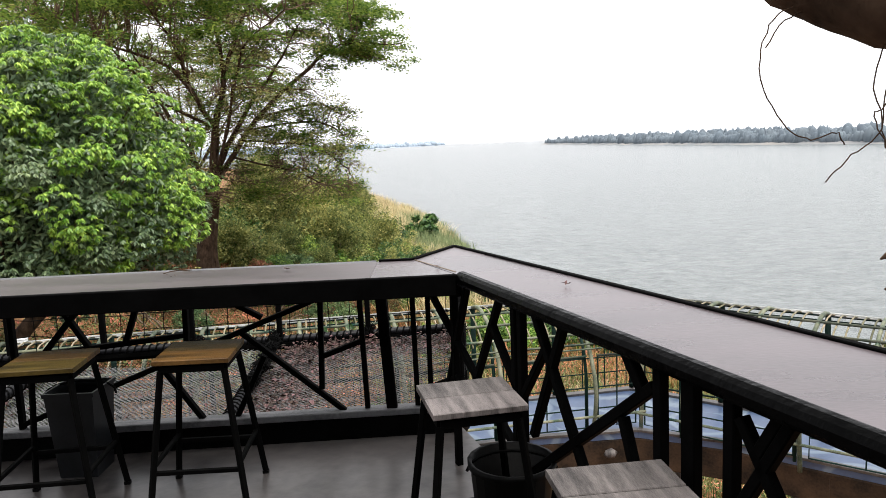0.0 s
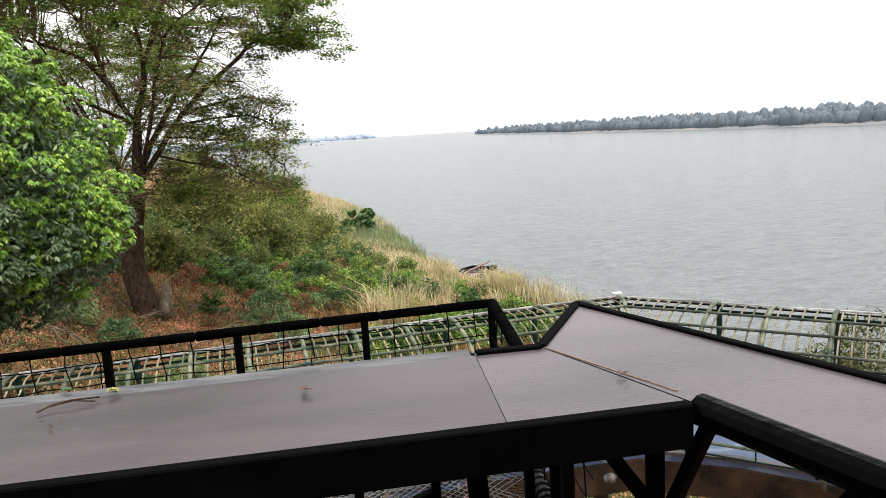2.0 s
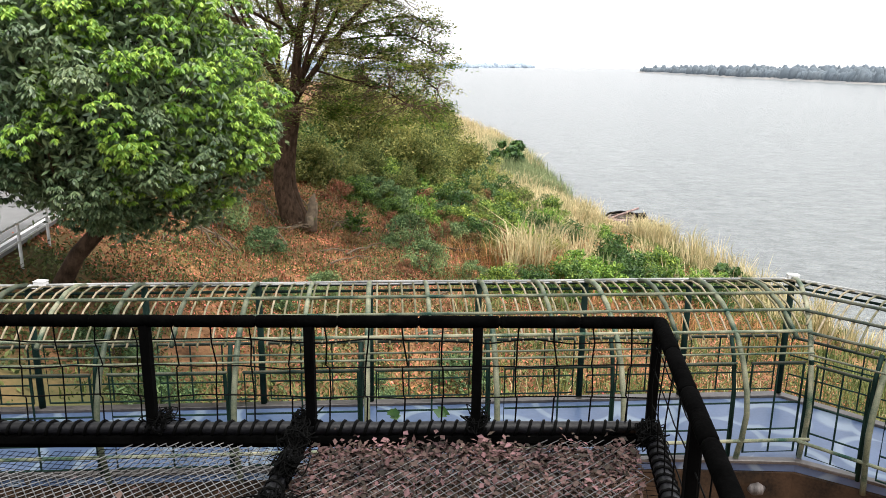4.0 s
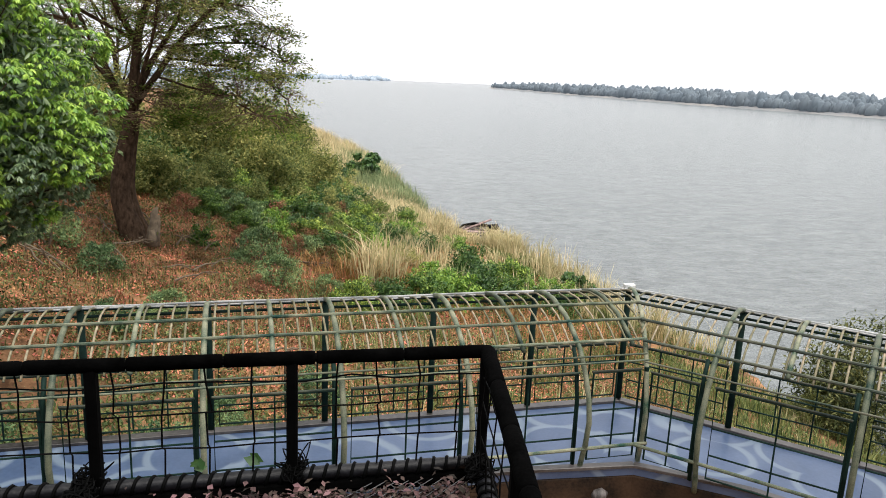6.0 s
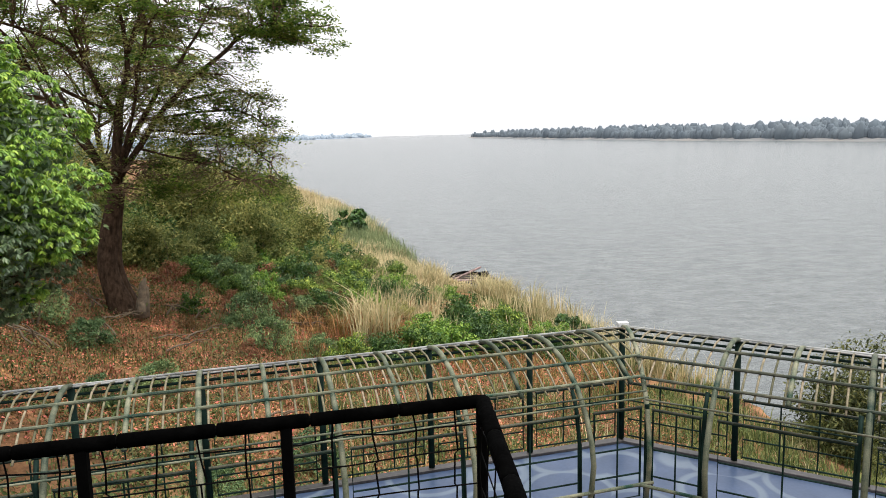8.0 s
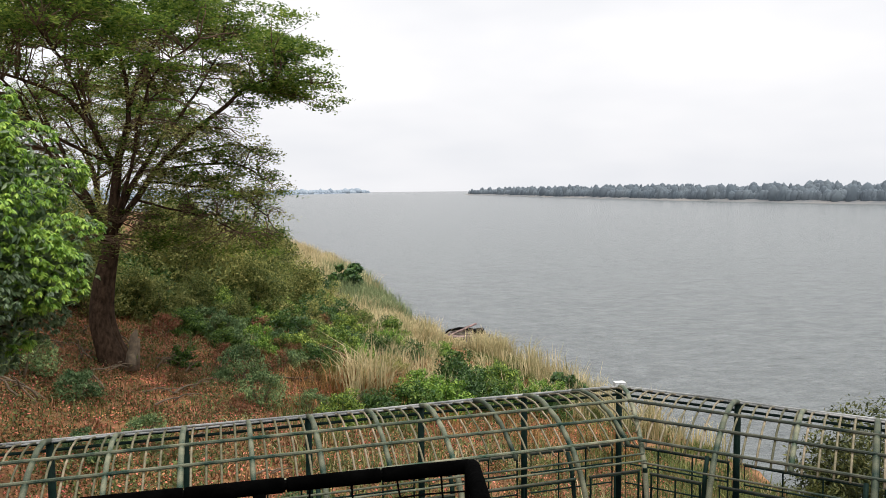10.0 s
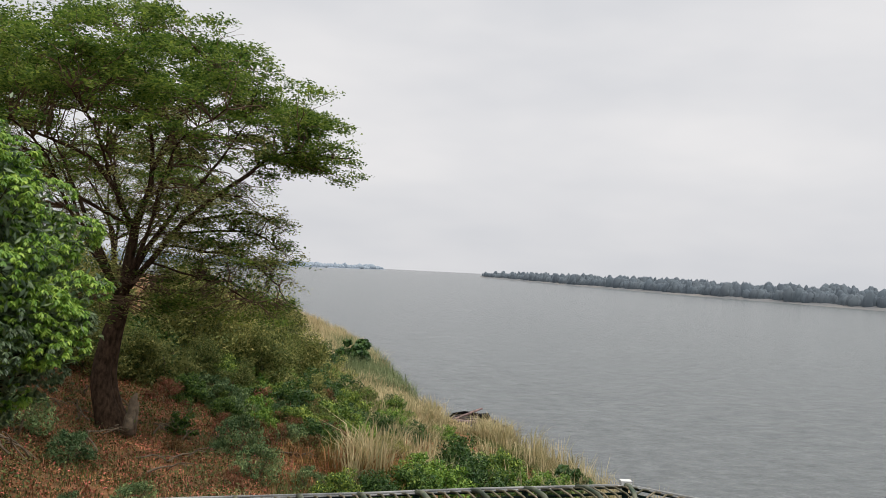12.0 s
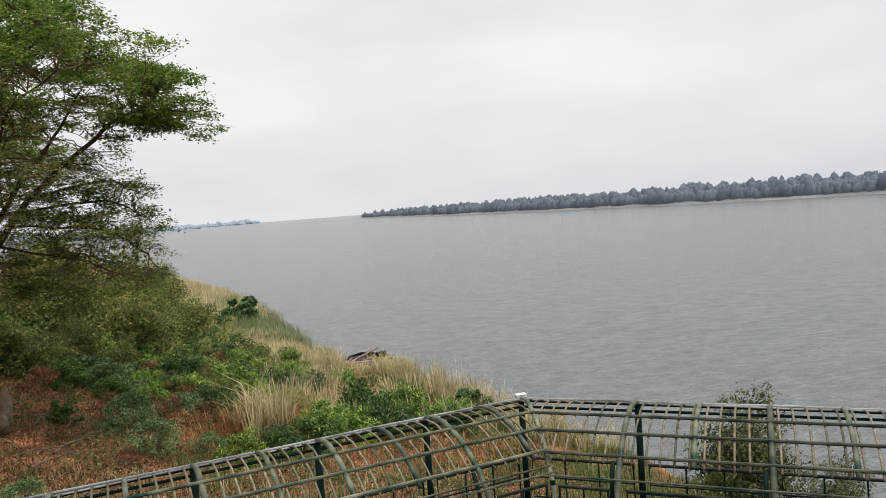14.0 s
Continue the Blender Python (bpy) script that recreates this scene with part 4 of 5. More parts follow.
hx, hy = hx[keep], hy[keep]
hc = np.stack([hx, hy, rough_land(hx, hy) + rng.exponential(0.13, len(hx))], 1)
M_HERB = material("low_herb_leaves", (0.05, 0.075, 0.024), (0.15, 0.18, 0.062), 0.6, 0.8, 0, fine=3, random_by="island", spread=0.6, translucent=0.2, gloss=0.2)
tagged(new("herbs", leaf_mesh("herbs", M_HERB, hc, unit(len(hx)), rng.normal(0, 0.5, (len(hx), 3)) + np.array([0, 0, 1.0]), rng.uniform(0.08, 0.24, len(hx)), rng.uniform(0.05, 0.11, len(hx)))), "low leafy green herbs in patches on the slope", "weeds", kind="stuff")

# brush of bare reddish stalks and fallen leaves on the slope
n = 130000
px, py = rng.uniform(-24, 16, n), 26 + 40 * rng.random(n)
keep = (inland(px, py) > 5) & (inland(px, py) < 38)
px, py = px[keep], py[keep]
pc = np.stack([px, py, rough_land(px, py) + 0.03 + rng.exponential(0.06, len(px))], 1)
pn = rng.normal(0, 0.5, (len(px), 3)) + np.array([0, 0, 1.0])
M_LITTER = material("fallen_brown_leaves", (0.145, 0.066, 0.028), (0.54, 0.28, 0.125), 0.8, 0.5, 0, fine=3, random_by="island", spread=0.85, gloss=0.15)
tagged(new("leaf_litter", leaf_mesh("leaf_litter", M_LITTER, pc, unit(len(px)), pn, rng.uniform(0.06, 0.18, len(px)), rng.uniform(0.04, 0.1, len(px)))), "fallen brown leaves strewn over the slope", "dead leaves", kind="stuff")
M_BRUSH = material("reddish_dry_stalks", (0.12, 0.055, 0.024), (0.38, 0.21, 0.1), 0.85, 1.2, 0, fine=2, random_by="island", spread=0.6)
tagged(new("dry_brush", blade_mesh("dry_brush", M_BRUSH, *tufts(900, 22, along_shore(33, 66, 10, 37, (0.4, 1.3)), 0.75, 0.5, 0.026, 1.5))), "tangled reddish dry brush on the bank", "brush", kind="stuff")

# wrecked raft at the water's edge
raft = thing("raft", "grey wrecked bamboo raft half afloat at the shore", "raft", (10.2, 86.0, WATER + 0.05))
for k in range(7):
    part("plank", Acc().beam((-2.2, 0.35 * k - 1.0, 0.18), (2.0 + 0.2 * (k % 3), 0.35 * k - 0.9, 0.22), 0.3, 0.12), M_RAFT, raft)
for a, b in (((-1.2, -0.8, 0.2), (1.6, 1.0, 0.95)), ((0.4, 1.2, 0.3), (1.9, -0.4, 0.7)), ((-0.6, 0.6, 0.3), (1.2, 0.9, 0.8)), ((-2.0, 0.2, 0.3), (2.6, -1.0, 0.3))):
    part("pole", Acc().tube([a, b], 0.09, 7), M_RAFT, raft)
part("float_drum", Acc().tube([(1.2, -0.3, 0.45), (1.25, -0.3, 0.45), (2.0, -0.1, 0.5), (2.05, -0.1, 0.5)], [0.2, 0.32, 0.32, 0.2], 12), M_PLASTIC_BLACK, raft, "black plastic float drum")
part("bundle", Acc().tube([(-1.1, 0.3, 0.3), (-0.8, 0.3, 0.55), (0.1, 0.4, 0.7), (1.2, 0.5, 0.55), (1.5, 0.5, 0.35)], [0.06, 0.1, 0.12, 0.1, 0.05], 9), M_PLASTIC_BLACK, raft, "black tarpaulin bundle", smooth=True)
part("outrigger", Acc().tube([(0.2, -1.3, 0.12), (3.4, -2.2, 0.16)], 0.1, 7), M_RAFT, raft)

raft.scale = (1.35, 1.35, 1.3)

# ---- the walkway below with its arched trellis ----
WZ = -3.76
CAP = Vector((4.3, 16.45, WZ))
L_U, L_N = Vector((-0.982, -0.188, 0)), Vector((0.188, -0.982, 0))
R_U, R_N = Vector((-0.8, 0.6, 0)), Vector((-0.6, -0.8, 0))
L_LEN, R_LEN, WIDTH = 18.7, 11.1, 2.0
NEAR = Vector((3.95, 14.36, WZ))
l_end, r_end = CAP + L_U * L_LEN, CAP - R_U * R_LEN
outline = [NEAR + (L_U * (L_LEN - 0.7)), l_end, CAP + Vector((0.05, 0.12, 0)), r_end, r_end + R_N * WIDTH]
curve = [NEAR - R_U * 3.2, NEAR - R_U * 1.6 + R_N * -0.06, NEAR - R_U * 0.7 + Vector((-0.05, -0.09, 0)), NEAR + Vector((-0.12, -0.22, 0)), NEAR + L_U * 0.9 + Vector((0, -0.12, 0)), NEAR + L_U * 1.9 + Vector((0, -0.02, 0))]
pts2 = [(p.x, p.y) for p in outline[:1]] + [(p.x, p.y) for p in reversed(curve)] + [(p.x, p.y) for p in (outline[4], outline[3], outline[2], outline[1])]
solid("walkway_floor", Acc().prism(pts2, WZ - 0.12, WZ), M_BLUE, "blue painted walkway floor with pale wave strokes", "walkway", "structure")
inner = [(NEAR + L_U * 17.9)] + [p for p in reversed(curve)] + [r_end + R_N * (WIDTH - 0.02)]
acc = Acc()
for a, b in zip(inner, inner[1:]):
    acc.beam(a + Vector((0, 0.09, -0.4)), b + Vector((0, 0.09, -0.4)), 0.18, 0.55)
solid("trim_walkway_beam", acc, M_BEAM, "stained brown concrete edge beam under the walkway", "beam", "structure")
acc = Acc()
for a, b in zip(inner, inner[1:]):
    acc.beam(a + Vector((0, 0.03, 0.025)), b + Vector((0, 0.03, 0.025)), 0.12, 0.05)
for a, b in ((l_end, CAP), (CAP, r_end)):
    acc.beam(a + Vector((0, -0.03, 0.025)), b + Vector((0, -0.03, 0.025)), 0.16, 0.05)
solid("trim_walkway_kerb", acc, M_CONCRETE, "pale worn concrete kerb along the walkway", "kerb", "structure")
acc = Acc()
for k in range(9):
    p = CAP + L_U * (2.1 * k + 0.6) + L_N * 0.3
    acc.tube([p + Vector((0, 0, -7)), p + Vector((0, 0, -0.12))], 0.16, 10)
for k in range(5):
    p = CAP - R_U * (2.2 * k + 1.2) + R_N * 0.3
    acc.tube([p + Vector((0, 0, -8)), p + Vector((0, 0, -0.12))], 0.16, 10)
solid("walkway_piers", acc, M_CONCRETE, "round concrete piers carrying the walkway", "pier", "structure")

# rib profile: distance in from the outer line, height over the floor
PROFILE = [(0.0, 2.03), (0.35, 2.12), (0.7, 2.13), (1.18, 2.02), (1.5, 1.86), (1.74, 1.7), (1.98, 1.42), (2.16, 1.08), (2.22, 0.78), (2.16, 0.4), (2.05, 0.02), (2.02, -0.15)]
PURLINS = [(0.95, 2.1), (1.34, 1.97), (1.68, 1.77)]
trellis = thing("trellis", "arched green steel trellis over the blue walkway", "trellis", tuple(CAP))


def frame_at(u, n, s):
    p = u * s
    return Matrix(((u.x, n.x, 0, p.x), (u.y, n.y, 0, p.y), (u.z, n.z, 1, p.z), (0, 0, 0, 1)))


rib_me = Acc().tube([(0, y, z) for y, z in PROFILE], 0.039, 8).mesh("rib", M_GREEN_RIB, True)
slat_me = Acc().tube([(0, y, z - 0.01) for y, z in PROFILE[:6]], 0.0155, 6).mesh("slat", M_SLAT, True)
half_me = Acc().tube([(0, y, z) for y, z in PROFILE[:6]], 0.034, 8).mesh("half_rib", M_GREEN_RIB, True)
post_me = Acc().tube([(0, 0, -0.1), (0, 0, 2.02)], 0.05, 10).mesh("post", M_GREEN_POST, True)
strut_me = Acc().tube([(0, 2.0, 0.0), (0, 1.98, 1.0), (0, 1.86, 1.5), (0, 1.73, 1.715)], 0.03, 8).mesh("near_post", M_GREEN_POST, True)


def share(name, me, m):
    ob = new(name, me)
    ob.parent = trellis
    ob.matrix_basis = m
    return ob


def panel(u, n, s0, s1, y, heights, split):
    """A welded rail panel between two posts."""
    a, b = s0 + 0.12, s1 - 0.12
    if b - a < 0.3:
        return
    lo, hi = heights[0], heights[-1]
    loop = [(a, y, hi), (b, y, hi), (b, y, lo), (a, y, lo), (a, y, hi)]
    ob = share("rail_panel", Acc().tube(loop, 0.016, 6).mesh("rail_panel", M_GREEN_POST), frame_at(u, n, 0))
    part("handrail", Acc().tube([(a - 0.02, y, hi + 0.02), (b + 0.02, y, hi + 0.02)], 0.017, 8), M_GREEN_DULL, ob)
    for h in heights[1:-1]:
        part("bar", Acc().tube([(a, y, h), (b, y, h)], 0.013, 6), M_GREEN_POST, ob)
    for k in range(1, split):
        x = a + (b - a) * k / split
        part("bar", Acc().tube([(x, y, lo), (x, y, hi)], 0.013, 6), M_GREEN_POST, ob)


def side(u, n, sign, length, bay, cut):
    """One straight run of trellis; cut is where the inner corner falls at full depth."""
    marks = [bay * k for k in range(1, int(length / bay) + 1)]
    for s in marks:
        m = frame_at(u, n, s * sign)
        share("rib", rib_me, m)
        share("post", post_me, m)
        share("near_post", strut_me, frame_at(u, n, s * sign + 0.09))
        if s - bay / 2 > cut:
            share("half_rib", half_me, frame_at(u, n, (s - bay / 2) * sign))
    s = 0.2
    while s < length:
        full = cut * 0.86
        if s < full:
            lim = 1.74 * s / full
            line = [(0, y, z - 0.01) for y, z in PROFILE[:6] if y < lim] + [(0, lim, np.interp(lim, [p[0] for p in PROFILE[:6]], [p[1] for p in PROFILE[:6]]) - 0.01)]
            if len(line) > 1:
                share("slat", Acc().tube(line, 0.0155, 6).mesh("slat", M_SLAT, True), frame_at(u, n, s * sign))
        elif min(abs(s - q) for q in marks) > 0.08:
            share("slat", slat_me, frame_at(u, n, s * sign))
        s += 0.18
    # The run with negative sign takes the darker green on purlins and hand rails.
    for y, z in PURLINS:
        s0 = cut * y / 2.0
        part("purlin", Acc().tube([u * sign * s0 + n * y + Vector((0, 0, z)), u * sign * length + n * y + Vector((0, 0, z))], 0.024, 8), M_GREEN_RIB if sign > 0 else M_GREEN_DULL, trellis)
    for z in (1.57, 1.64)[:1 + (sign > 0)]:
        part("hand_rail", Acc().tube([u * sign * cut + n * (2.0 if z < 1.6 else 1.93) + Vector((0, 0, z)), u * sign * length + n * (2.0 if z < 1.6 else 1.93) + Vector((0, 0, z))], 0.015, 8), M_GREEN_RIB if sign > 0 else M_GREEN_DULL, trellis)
    for z in (2.0, 1.9):
        part("ridge_rail", Acc().tube([Vector((0, 0, z)), u * sign * length + Vector((0, 0, z))], 0.022, 8), M_GREEN_POST, trellis)
    low = u * sign * cut + n * 2.16 + Vector((0, 0, 0.36))
    part("low_rail", Acc().tube([low, u * sign * length + n * 2.16 + Vector((0, 0, 0.36))], 0.026, 8), M_GREEN_RIB, trellis)
    edges = [0] + marks
    for a, b in zip(edges, edges[1:]):
        panel(u, n, *sorted((a * sign, b * sign)), 0.0, (0.12, 0.42, 0.75, 1.05), 3)
        near_a = max(a, cut)
        panel(u, n, *sorted((near_a * sign, b * sign)), 2.0, (0.1, 0.45, 0.85, 1.42), 2)


side(L_U, L_N, 1, L_LEN, 1.7, 0.73)
side(R_U, R_N, -1, R_LEN, 1.85, 0.97)
share("post", post_me, Matrix.Identity(4))
corner = (NEAR - CAP)
corner_n = corner.normalized()
k_len = corner.length / 2.02
part("corner_rib", Acc().tube([corner_n * (y * k_len) + Vector((0, 0, z)) for y, z in PROFILE], 0.036, 8), M_GREEN_RIB, trellis, smooth=True)
part("corner_post", Acc().tube([corner_n * (2.0 * k_len) + Vector((0, 0, 0)), corner_n * (2.0 * k_len) + Vector((0, 0, 1.45))], 0.036, 8), M_GREEN_POST, trellis)


def conduit(end):
    acc = Acc()
    n = 14
    acc.tube([Vector((0, 0, 2.035)).lerp(end + Vector((0, 0, 2.035)), i / n) + Vector((0, 0, 0.006 * (i % 3))) for i in range(n + 1)], 0.02, 8)
    acc.tube([Vector((0, -0.06, 2.035)).lerp(end + Vector((0, -0.06, 2.035)), i / n) + Vector((0, 0, -0.012 * (i % 2))) for i in range(n + 1)], 0.014, 6)
    return acc


for end in (L_U * L_LEN, -R_U * R_LEN):
    ob = solid("conduit_pipe", conduit(end), M_SILVER, "pale conduit pipe clipped along the trellis ridge", "pipe", group="conduits on the trellis")
    ob.location = CAP
for p in (CAP, CAP + L_U * 11.7):
    box = thing("junction_box", "small white plastic junction box on the ridge", "junction box", (p.x, p.y, WZ + 2.03), "junction boxes")
    acc = Acc()
    acc.beam((-0.12, 0, 0.05), (0.12, 0, 0.05), 0.18, 0.1)
    part("body", acc, M_WHITE, box)
    part("cover", Acc().beam((-0.13, 0, 0.108), (0.13, 0, 0.108), 0.19, 0.018), M_WHITE, box)
    loop = [(-0.05 + 0.17 * math.cos(t), -0.14 + 0.06 * math.sin(t), 0.0 - 0.02 * math.cos(t)) for t in np.linspace(0.5, 5.9, 12)]
    part("cable", Acc().tube(loop, 0.014, 6), M_WHITE, box, "loop of white cable")
    box.scale = (0.68, 0.68, 0.68)
# The beam's flat pale patch is built as a small lump.
pt = thing("pale_stone", "pale patch on the brown beam, built as a lump", "stone", (3.3, 13.98, WZ - 0.33))
part("body", Acc().tube([(-0.1, 0, -0.02), (-0.07, -0.04, 0.0), (0.03, -0.05, 0.03), (0.1, 0, 0.02)], [0.03, 0.08, 0.09, 0.03], 8), M_GREYWOOD, pt, smooth=True)

# ---- cafe terrace ----
SL, FLOOR = 0.075, 0.065


def left_y(x, y0):
    return y0 + SL * (x - 0.5)


IN_C, OUT_C = Vector((0.505, 4.41, 0)), Vector((0.51, 5.26, 0))
IN_D, OUT_D = Vector((0.362, -0.932, 0)).normalized(), Vector((0.432, -0.902, 0)).normalized()
IN_E, OUT_E = IN_C + IN_D * 5.2, OUT_C + OUT_D * 5.8
XL = -4.6
deck = [(XL, -5), (5.2, -5), (OUT_E.x - 0.1, OUT_E.y), (0.62, 4.72), (0.5, left_y(0.5, 5.08)), (XL, left_y(XL, 5.08))]
solid("floor", Acc().prism(deck, -0.22, FLOOR), M_CONCRETE, "worn dark grey concrete terrace floor", "floor", "structure")
acc = Acc()
acc.beam((XL, left_y(XL, 5.01), 0.113), (0.5, left_y(0.5, 5.01), 0.113), 0.1, 0.128)
solid("trim_kerb", acc, M_BLACK, "black kerb along the terrace edge", "kerb", "structure")
# Roof and walls stand out of view, added to hold back sky light.
acc = Acc()
acc.prism([(XL, -5.2), (6.2, -5.2), (5.6, -1.0), (4.2, 0.6), (XL, 0.6)], 2.75, 2.9)
solid("ceiling", acc, M_ROOF, "unseen dark boarded roof added over the terrace", "ceiling", "structure")
for k, (a, b) in enumerate((((XL, -5.1), (5.2, -5.1)), ((XL - 0.1, -5.0), (XL - 0.1, 0.5)))):
    acc = Acc().beam((*a, 1.375), (*b, 1.375), 0.2, 2.75, bevel=0.01)
    solid("wall_south" if k == 0 else "wall_west", acc, M_ROOF, "unseen plain dark wall added to close the terrace", "wall", "structure")

counter = thing("bar_counter", "plum-brown board bar counter with black edging", "counter", (0, 0, 0))
left_top = [(XL, left_y(XL, 4.42)), (0.13, left_y(0.13, 4.42)), (0.13, left_y(0.13, 4.86)), (XL, left_y(XL, 4.86))]
part("left_top", Acc().prism(left_top, 0.965, 1.0), M_TOP_DIM, counter)
right_top = [(IN_E.x, IN_E.y), (OUT_E.x, OUT_E.y), (OUT_C.x, OUT_C.y), (0.305, 4.86), (IN_C.x, IN_C.y)]
part("corner_top", Acc().prism([(0.1315, left_y(0.1315, 4.42)), (IN_C.x - 0.004, IN_C.y), (0.302, 4.856), (0.1315, left_y(0.1315, 4.88))], 0.965, 1.0), M_TOP, counter)
part("right_top", Acc().prism(right_top, 0.965, 1.001), M_TOP, counter)
part("mitre_filler", Acc().beam((0.304, 4.858, 0.999), (IN_C.x - 0.003, IN_C.y + 0.06, 0.999), 0.006, 0.008), M_TWIG, counter, "pale filler line in the mitre")
acc = Acc()
for a, b in (((0.135, left_y(0.135, 4.87)), (0.3, 4.85)), ((0.3, 4.85), (0.51, 5.27)), ((0.51, 5.27), (OUT_E.x, OUT_E.y))):
    acc.beam((*a, 0.972), (*b, 0.972), 0.026, 0.075)
part("edge_lip", acc, M_BLACK, counter, "raised black edge lip")
part("batten", Acc().beam((XL, left_y(XL, 4.895), 0.975), (0.12, left_y(0.12, 4.895), 0.975), 0.075, 0.045), M_BATTEN, counter, "weathered grey batten")
part("apron", Acc().beam((XL, left_y(XL, 4.405), 0.956), (0.5, left_y(0.5, 4.405), 0.956), 0.03, 0.092), M_BLACK, counter, "deep black apron")
acc = Acc()
n2 = Vector((IN_D.y, -IN_D.x, 0))
# a bullnose: from the outer foot over the round top to the inner rim on the board
nose = [(0.0, 0.955), (-0.008, 0.968), (-0.008, 0.986), (0.0, 1.001), (0.014, 1.01), (0.03, 1.011), (0.042, 1.007), (0.048, 1.0), (0.048, 0.955)]
ends = [(IN_C + n2 * -a + Vector((0, 0, z)), IN_E + n2 * -a + Vector((0, 0, z))) for a, z in nose]
k = len(nose)
acc.add([a for a, b in ends] + [b for a, b in ends], [(i, (i + 1) % k, k + (i + 1) % k, k + i) for i in range(k)] + [tuple(range(k - 1, -1, -1)), tuple(range(k, 2 * k))])
part("rounded_edge", acc, M_EDGE, counter, "glossy rounded black edge")
part("bearer", Acc().beam((XL, left_y(XL, 4.97), 0.95), (0.5, left_y(0.5, 4.97), 0.95), 0.06, 0.028), M_BLACK, counter)

railing = thing("truss_railing", "black steel railing of irregular crossed bars", "railing", (0, 0, 0))
LEFT = [(-1.7, 0.93, -1.7, 0.14), (-1.5, 0.9, -1.33, 0.6), (-1.38, 0.8, -1.56, 0.59), (-1.56, 0.59, -0.87, 0.65), (-1.05, 0.92, -1.16, 0.62), (-0.85, 0.93, -0.86, 0.62), (-0.05, 0.86, -1.7, 0.23),
        (-0.75, 0.88, -0.48, 0.72), (-0.59, 0.65, -0.04, 0.16), (-0.18, 0.93, -0.2, 0.33), (0.01, 0.93, 0.03, 0.14), (-0.19, 0.5, 0.01, 0.57), (-0.48, 0.52, -0.65, 0.18), (-0.98, 0.47, -0.78, 0.16),
        (0.28, 0.93, 0.29, 0.14), (0.36, 0.93, 0.36, 0.14), (-2.1, 0.93, -1.9, 0.4), (-1.9, 0.4, -2.5, 0.14), (-2.3, 0.93, -2.3, 0.14), (-2.9, 0.93, -2.4, 0.3), (-3.1, 0.93, -3.1, 0.14), (-3.9, 0.93, -3.2, 0.3), (-4.1, 0.93, -4.1, 0.14), (-1.95, 0.62, -2.9, 0.5)]
for x0, z0, x1, z1 in LEFT:
    part("bar", Acc().beam((x0, left_y(x0, 5.01), z0), (x1, left_y(x1, 5.01), z1), 0.026, 0.034, up=(0, 1, 0)), M_BLACK, railing)
part("post", Acc().beam((0.115, left_y(0.115, 5.0), 0.94), (0.16, left_y(0.16, 5.0), 0.14), 0.055, 0.05, up=(0, 1, 0)), M_BLACK, railing)
part("bottom_rail", Acc().beam((XL, left_y(XL, 5.0), 0.195), (0.5, left_y(0.5, 5.0), 0.195), 0.085, 0.034), M_BATTEN, railing, "grey worn bottom rail")
RT, RD = Vector((0.635, 4.2, 0)), Vector((0.36, -0.933, 0)).normalized()
RIGHT = [(-0.4, 0.93, -0.4, 0.0, 0.05), (-0.7, 0.83, 0.22, 0.37, 0.035), (-0.24, 0.94, -0.55, 0.31, 0.035), (0.085, 0.94, -0.16, 0.55, 0.035), (0.02, 0.823, 0.235, 0.62, 0.035), (0.222, 0.95, 0.228, 0.0, 0.045), (0.275, 0.95, 0.28, 0.0, 0.045), (0.385, 0.95, 0.7, 0.5, 0.04),
         (0.58, 0.945, 0.36, 0.49, 0.04), (0.455, 0.835, 0.28, 0.61, 0.035), (0.935, 0.955, 1.02, 0.857, 0.05), (1.07, 0.887, 0.3, 0.3, 0.045), (0.92, 0.75, 1.04, 0.46, 0.04), (1.09, 0.95, 1.11, 0.0, 0.05), (1.215, 0.95, 1.23, 0.0, 0.07), (1.36, 0.95, 1.37, 0.0, 0.05),
         (1.39, 0.91, 1.62, 0.6, 0.04), (1.51, 0.95, 1.44, 0.83, 0.04), (1.54, 0.944, 1.4, 0.7, 0.04), (1.8, 0.94, 1.8, 0.0, 0.06), (1.85, 0.9, 2.3, 0.2, 0.04), (2.4, 0.9, 1.95, 0.2, 0.04), (2.5, 0.94, 2.5, 0.0, 0.06), (3.2, 0.94, 3.2, 0.0, 0.06), (2.6, 0.9, 3.1, 0.3, 0.04)]
for s0, z0, s1, z1, w in RIGHT:
    p, q = RT + RD * s0 + Vector((0, 0, z0)), RT + RD * s1 + Vector((0, 0, z1))
    part("bar", Acc().beam(p, q, w * 0.76, 0.03, up=(RD.y, -RD.x, 0)), M_BLACK, railing)
p, q = RT - RD * 0.36, Vector((0.36, left_y(0.36, 5.01), 0))
part("bar", Acc().beam(p + Vector((0, 0, 0.5)), q + Vector((0, 0, 0.3)), 0.03, 0.03), M_BLACK, railing)
part("bar", Acc().beam(p + Vector((0, 0, 0.9)), q + Vector((0, 0, 0.9)), 0.05, 0.05), M_BLACK, railing)


